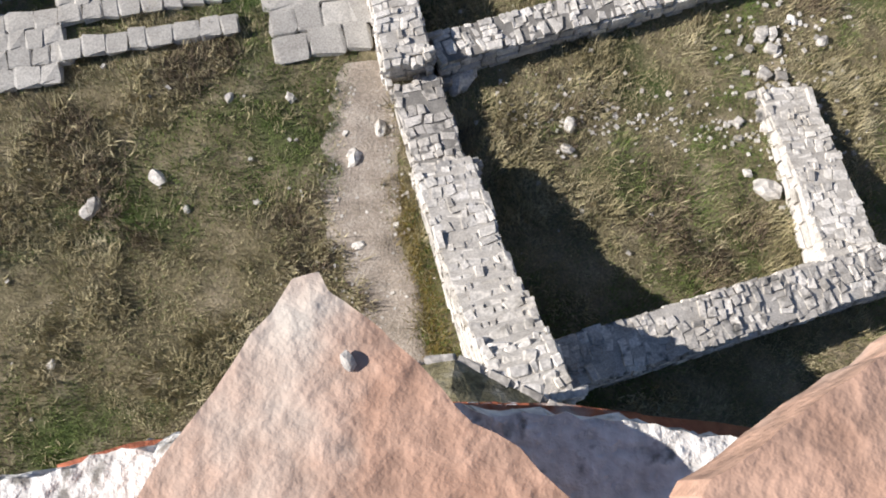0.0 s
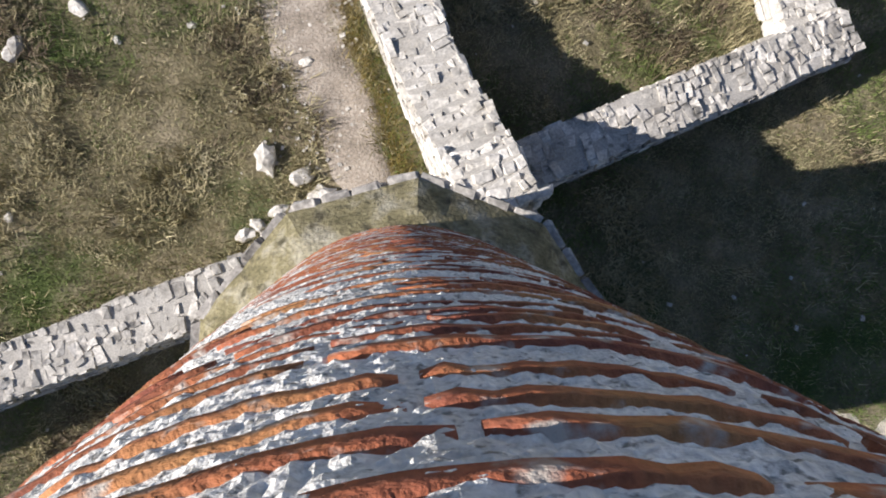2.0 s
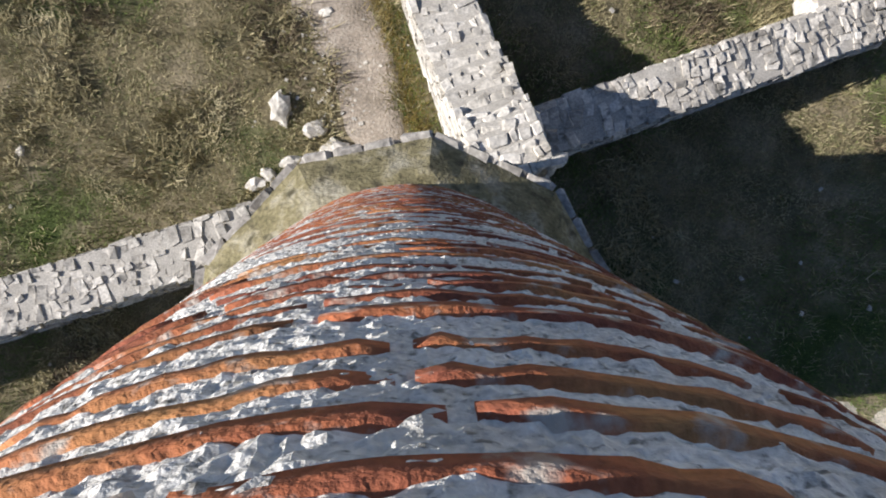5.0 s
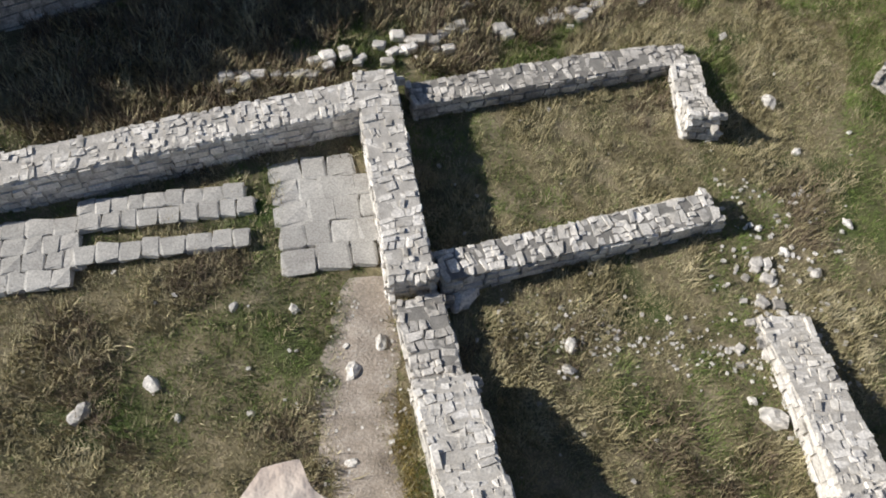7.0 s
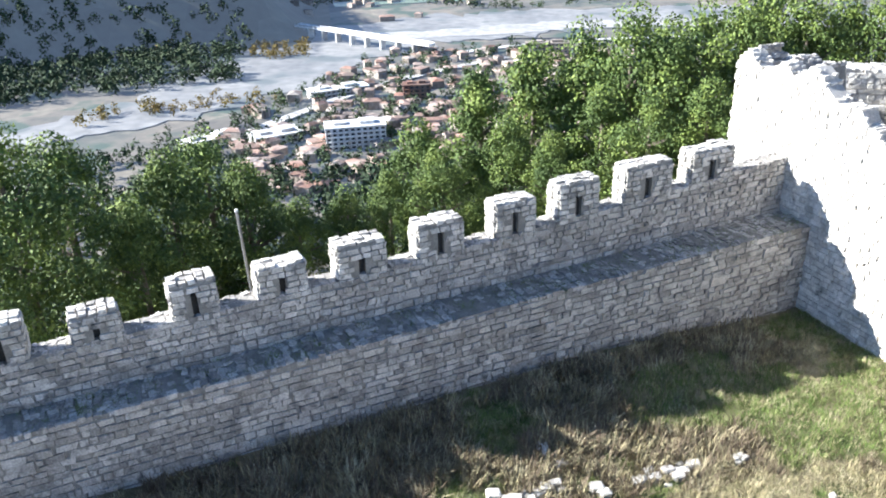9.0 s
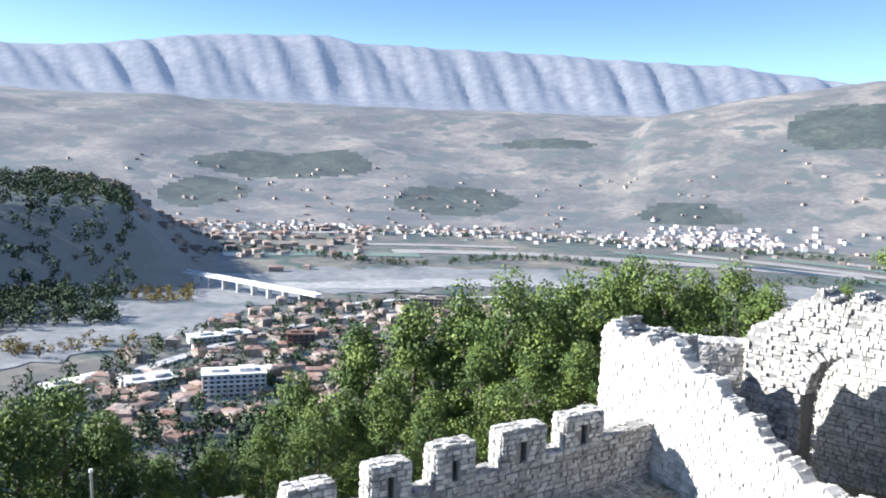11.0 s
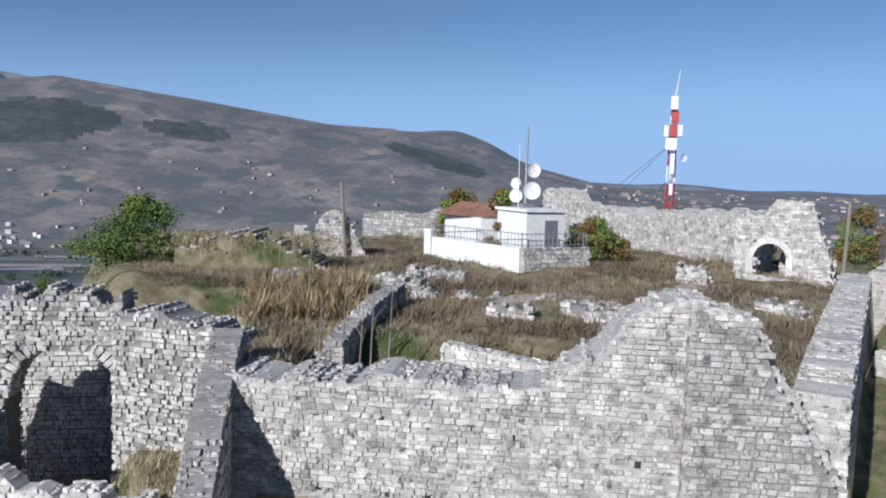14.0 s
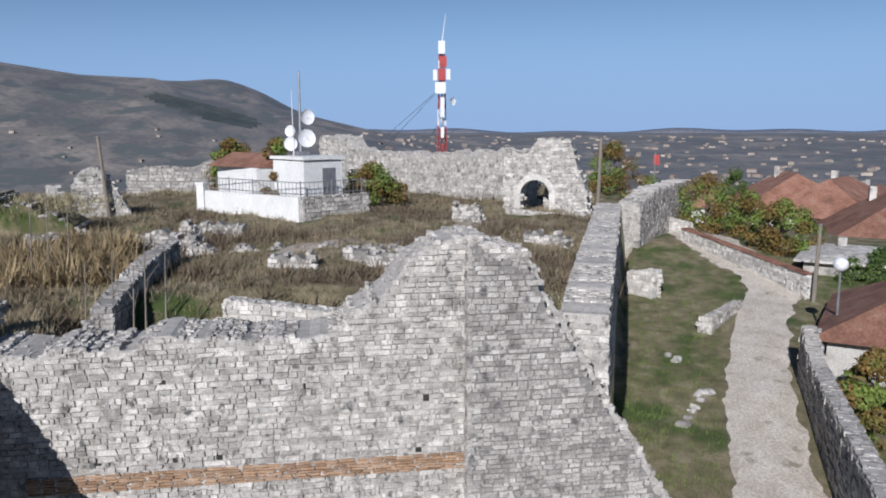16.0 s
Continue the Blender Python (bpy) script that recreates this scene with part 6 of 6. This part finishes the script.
def apartment(label, az, d, w, dp, storeys, turn, mat):
    h = tagged(new("apartment_building"), label, "building")
    b = pol(az, d, -150)
    mrot = Matrix.Translation(b) @ Matrix.Rotation(radians(turn), 4, "Z")
    H = storeys * 3.0
    part("wall", boxes_bm((mrot @ Vector((0, 0, H / 2)), (w, dp, H), turn)), mat, h)
    part("roof", boxes_bm((mrot @ Vector((0, 0, H + 0.4)), (w + 1, dp + 1, 0.8), turn), (mrot @ Vector((w * 0.2, 0, H + 1.8)), (w * 0.25, dp * 0.5, 2.4), turn), (mrot @ Vector((-w * 0.25, 0, H + 1.5)), (w * 0.2, dp * 0.4, 2.0), turn)), mat, h)
    for st in range(storeys):
        for sy in (-1, 1):
            n = int(w / 4)
            for k in range(n):
                part("window", boxes_bm((mrot @ Vector(((k + 0.5) / n * w - w / 2, sy * (dp / 2 + 0.05), st * 3 + 1.7)), (2.2, 0.2, 1.5), turn)), M["glass"], h)
        part("balcony", boxes_bm((mrot @ Vector((0, -dp / 2 - 0.7, st * 3 + 0.3)), (w * 0.9, 1.4, 0.5), turn)), mat, h)


apartment("large white apartment building in the valley town", -17.2, 520, 40, 18, 5, 20, M["far_white"])
apartment("long pale industrial hall in the valley town", -18.2, 665, 50, 16, 2, 35, M["far_white"])
apartment("pink apartment building in the valley town", -12.5, 640, 22, 14, 4, 15, M["town_roof"])
apartment("grey row of apartment blocks near the river", -3.0, 790, 45, 14, 5, 5, M["town_wall"])
apartment("pale sheds with long roofs by the river road", -27.5, 560, 45, 14, 1, 50, M["far_white"])
apartment("pale sheds with long roofs by the river road", -23.0, 545, 34, 20, 2, 40, M["far_white"])
bridge = tagged(new("bridge"), "long flat concrete road bridge over the river", "bridge")
ba, bb = pol(-20.6, 960, -137), pol(-11.3, 800, -137)
bm = bmesh.new()
bu = (bb - ba).normalized()
bturn = math.degrees(math.atan2(bu.y, bu.x))
part("deck", boxes_bm(((ba + bb) / 2, ((bb - ba).length, 9, 2.4), bturn)), M["far_white"], bridge)
for k in range(1, 9):
    part("pier", boxes_bm((ba.lerp(bb, k / 9) - Vector((0, 0, 7)), (2.2, 7, 12), bturn)), M["far_white"], bridge)
for k in (-1, 1):
    part("parapet", boxes_bm(((ba + bb) / 2 + Vector((-bu.y, bu.x, 0)) * 4.4 * k + Vector((0, 0, 1.6)), ((bb - ba).length, 0.4, 1.0), bturn)), M["far_white"], bridge)
roads = [[(-11.3, 800), (-5, 850), (4, 900), (14, 940)], [(-20.6, 960), (-22, 1150), (-23, 1350), (-20, 1550), (-24, 1900)], [(-21, 1480), (-8, 1540), (4, 1560), (16, 1580)], [(-30, 520), (-22, 600), (-14, 700), (-6, 790)]]
for line in roads:
    ribbon("road", "pale road through the valley", [pol(a, d, 0) for a, d in line], 5, M["far_white"], 0.0, "road", -148.4, 14, 3, 4, 0.1)
# both field materials carry valley haze as blue emission
M["field_pale"] = material("ploughed_field", [(0.20, 0.165, 0.12), (0.27, 0.23, 0.17)], 0.02, 0.2, 0.95, 0.0, haze_glow=((0.30, 0.42, 0.66), 0.11))
M["field_green"] = material("green_field", [(0.07, 0.10, 0.04), (0.10, 0.13, 0.05)], 0.02, 0.2, 0.95, 0.0, haze_glow=((0.30, 0.42, 0.66), 0.11))
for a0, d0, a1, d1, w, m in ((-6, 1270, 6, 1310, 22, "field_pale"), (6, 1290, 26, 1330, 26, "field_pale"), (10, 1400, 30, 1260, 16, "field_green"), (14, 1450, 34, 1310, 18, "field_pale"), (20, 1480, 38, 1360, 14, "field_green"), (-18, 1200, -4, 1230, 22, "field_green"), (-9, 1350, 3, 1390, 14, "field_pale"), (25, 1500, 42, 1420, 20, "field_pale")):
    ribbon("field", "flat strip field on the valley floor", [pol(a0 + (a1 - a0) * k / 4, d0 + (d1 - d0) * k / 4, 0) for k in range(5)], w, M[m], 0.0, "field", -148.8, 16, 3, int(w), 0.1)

M["far_tree"] = material("far_woods", [(0.022, 0.045, 0.018), (0.05, 0.075, 0.025)], 0.03, 0.3, 0.9, 0.0, 0.4)
M["far_autumn"] = material("far_autumn_trees", [(0.16, 0.11, 0.03), (0.22, 0.17, 0.04)], 0.03, 0.3, 0.9, 0.0, 0.4)


def far_woods(name, label, spots, mat):
    V, F = [], []
    for az, d, h in spots:
        if name == "town_trees" and d > near_bank(az):
            continue
        q = pol(az, d, 0)
        z = float(far_height(np.array(q.x), np.array(q.y), np.radians(np.array(az)), np.array(float(d)))) if d > 900 else -150.0
        v, f = leaf_cloud([((q.x + rng.normal(0, h * 0.16), q.y + rng.normal(0, h * 0.16), z + h * k), h * (0.42 - 0.12 * k)) for k in (0.35, 0.6, 0.85)], h * 0.13, 16)
        V.append(v)
    V = np.concatenate(V)
    F = np.arange(len(V)).reshape(-1, 3)
    tagged(mesh_object(name, V, F, mat), label, "woods", kind="stuff")


far_woods("far_woods", "dark wooded slope across the river", [(rng.uniform(-62, -24), rng.uniform(860, 1300), rng.uniform(9, 16)) for _ in range(1500)] + [(rng.uniform(-64, -25), rng.uniform(735, 900), rng.uniform(9, 15)) for _ in range(900)], M["far_tree"])
far_woods("town_trees", "green trees between the town houses", [(rng.uniform(-32, 8), rng.uniform(330, 850), rng.uniform(6, 12)) for _ in range(800)] + [(rng.uniform(-24, -10), rng.uniform(360, 470), rng.uniform(8, 13)) for _ in range(110)] + [(rng.uniform(-43, -26), rng.uniform(320, 540), rng.uniform(7, 13)) for _ in range(260)], M["far_tree"])
far_woods("bank_trees", "yellowing trees on the river bank", [(rng.uniform(-36, -22), 660 + rng.normal(0, 12) + 12 * 0, rng.uniform(6, 10)) for _ in range(40)] + [(rng.uniform(-24, -20), rng.uniform(830, 900), rng.uniform(6, 10)) for _ in range(50)] + [(-29.5, 900, 16), (-30.2, 890, 13), (-28.0, 905, 11)], M["far_autumn"])
far_woods("valley_trees", "lines of dark trees along the far bank", [(a, 1180 + 60 * math.sin(a * 0.3) + rng.normal(0, 12), rng.uniform(6, 11)) for a in rng.uniform(-20, 30, 200)] + [(a, 1540 + rng.normal(0, 14), rng.uniform(6, 10)) for a in rng.uniform(-10, 25, 200)], M["far_tree"])
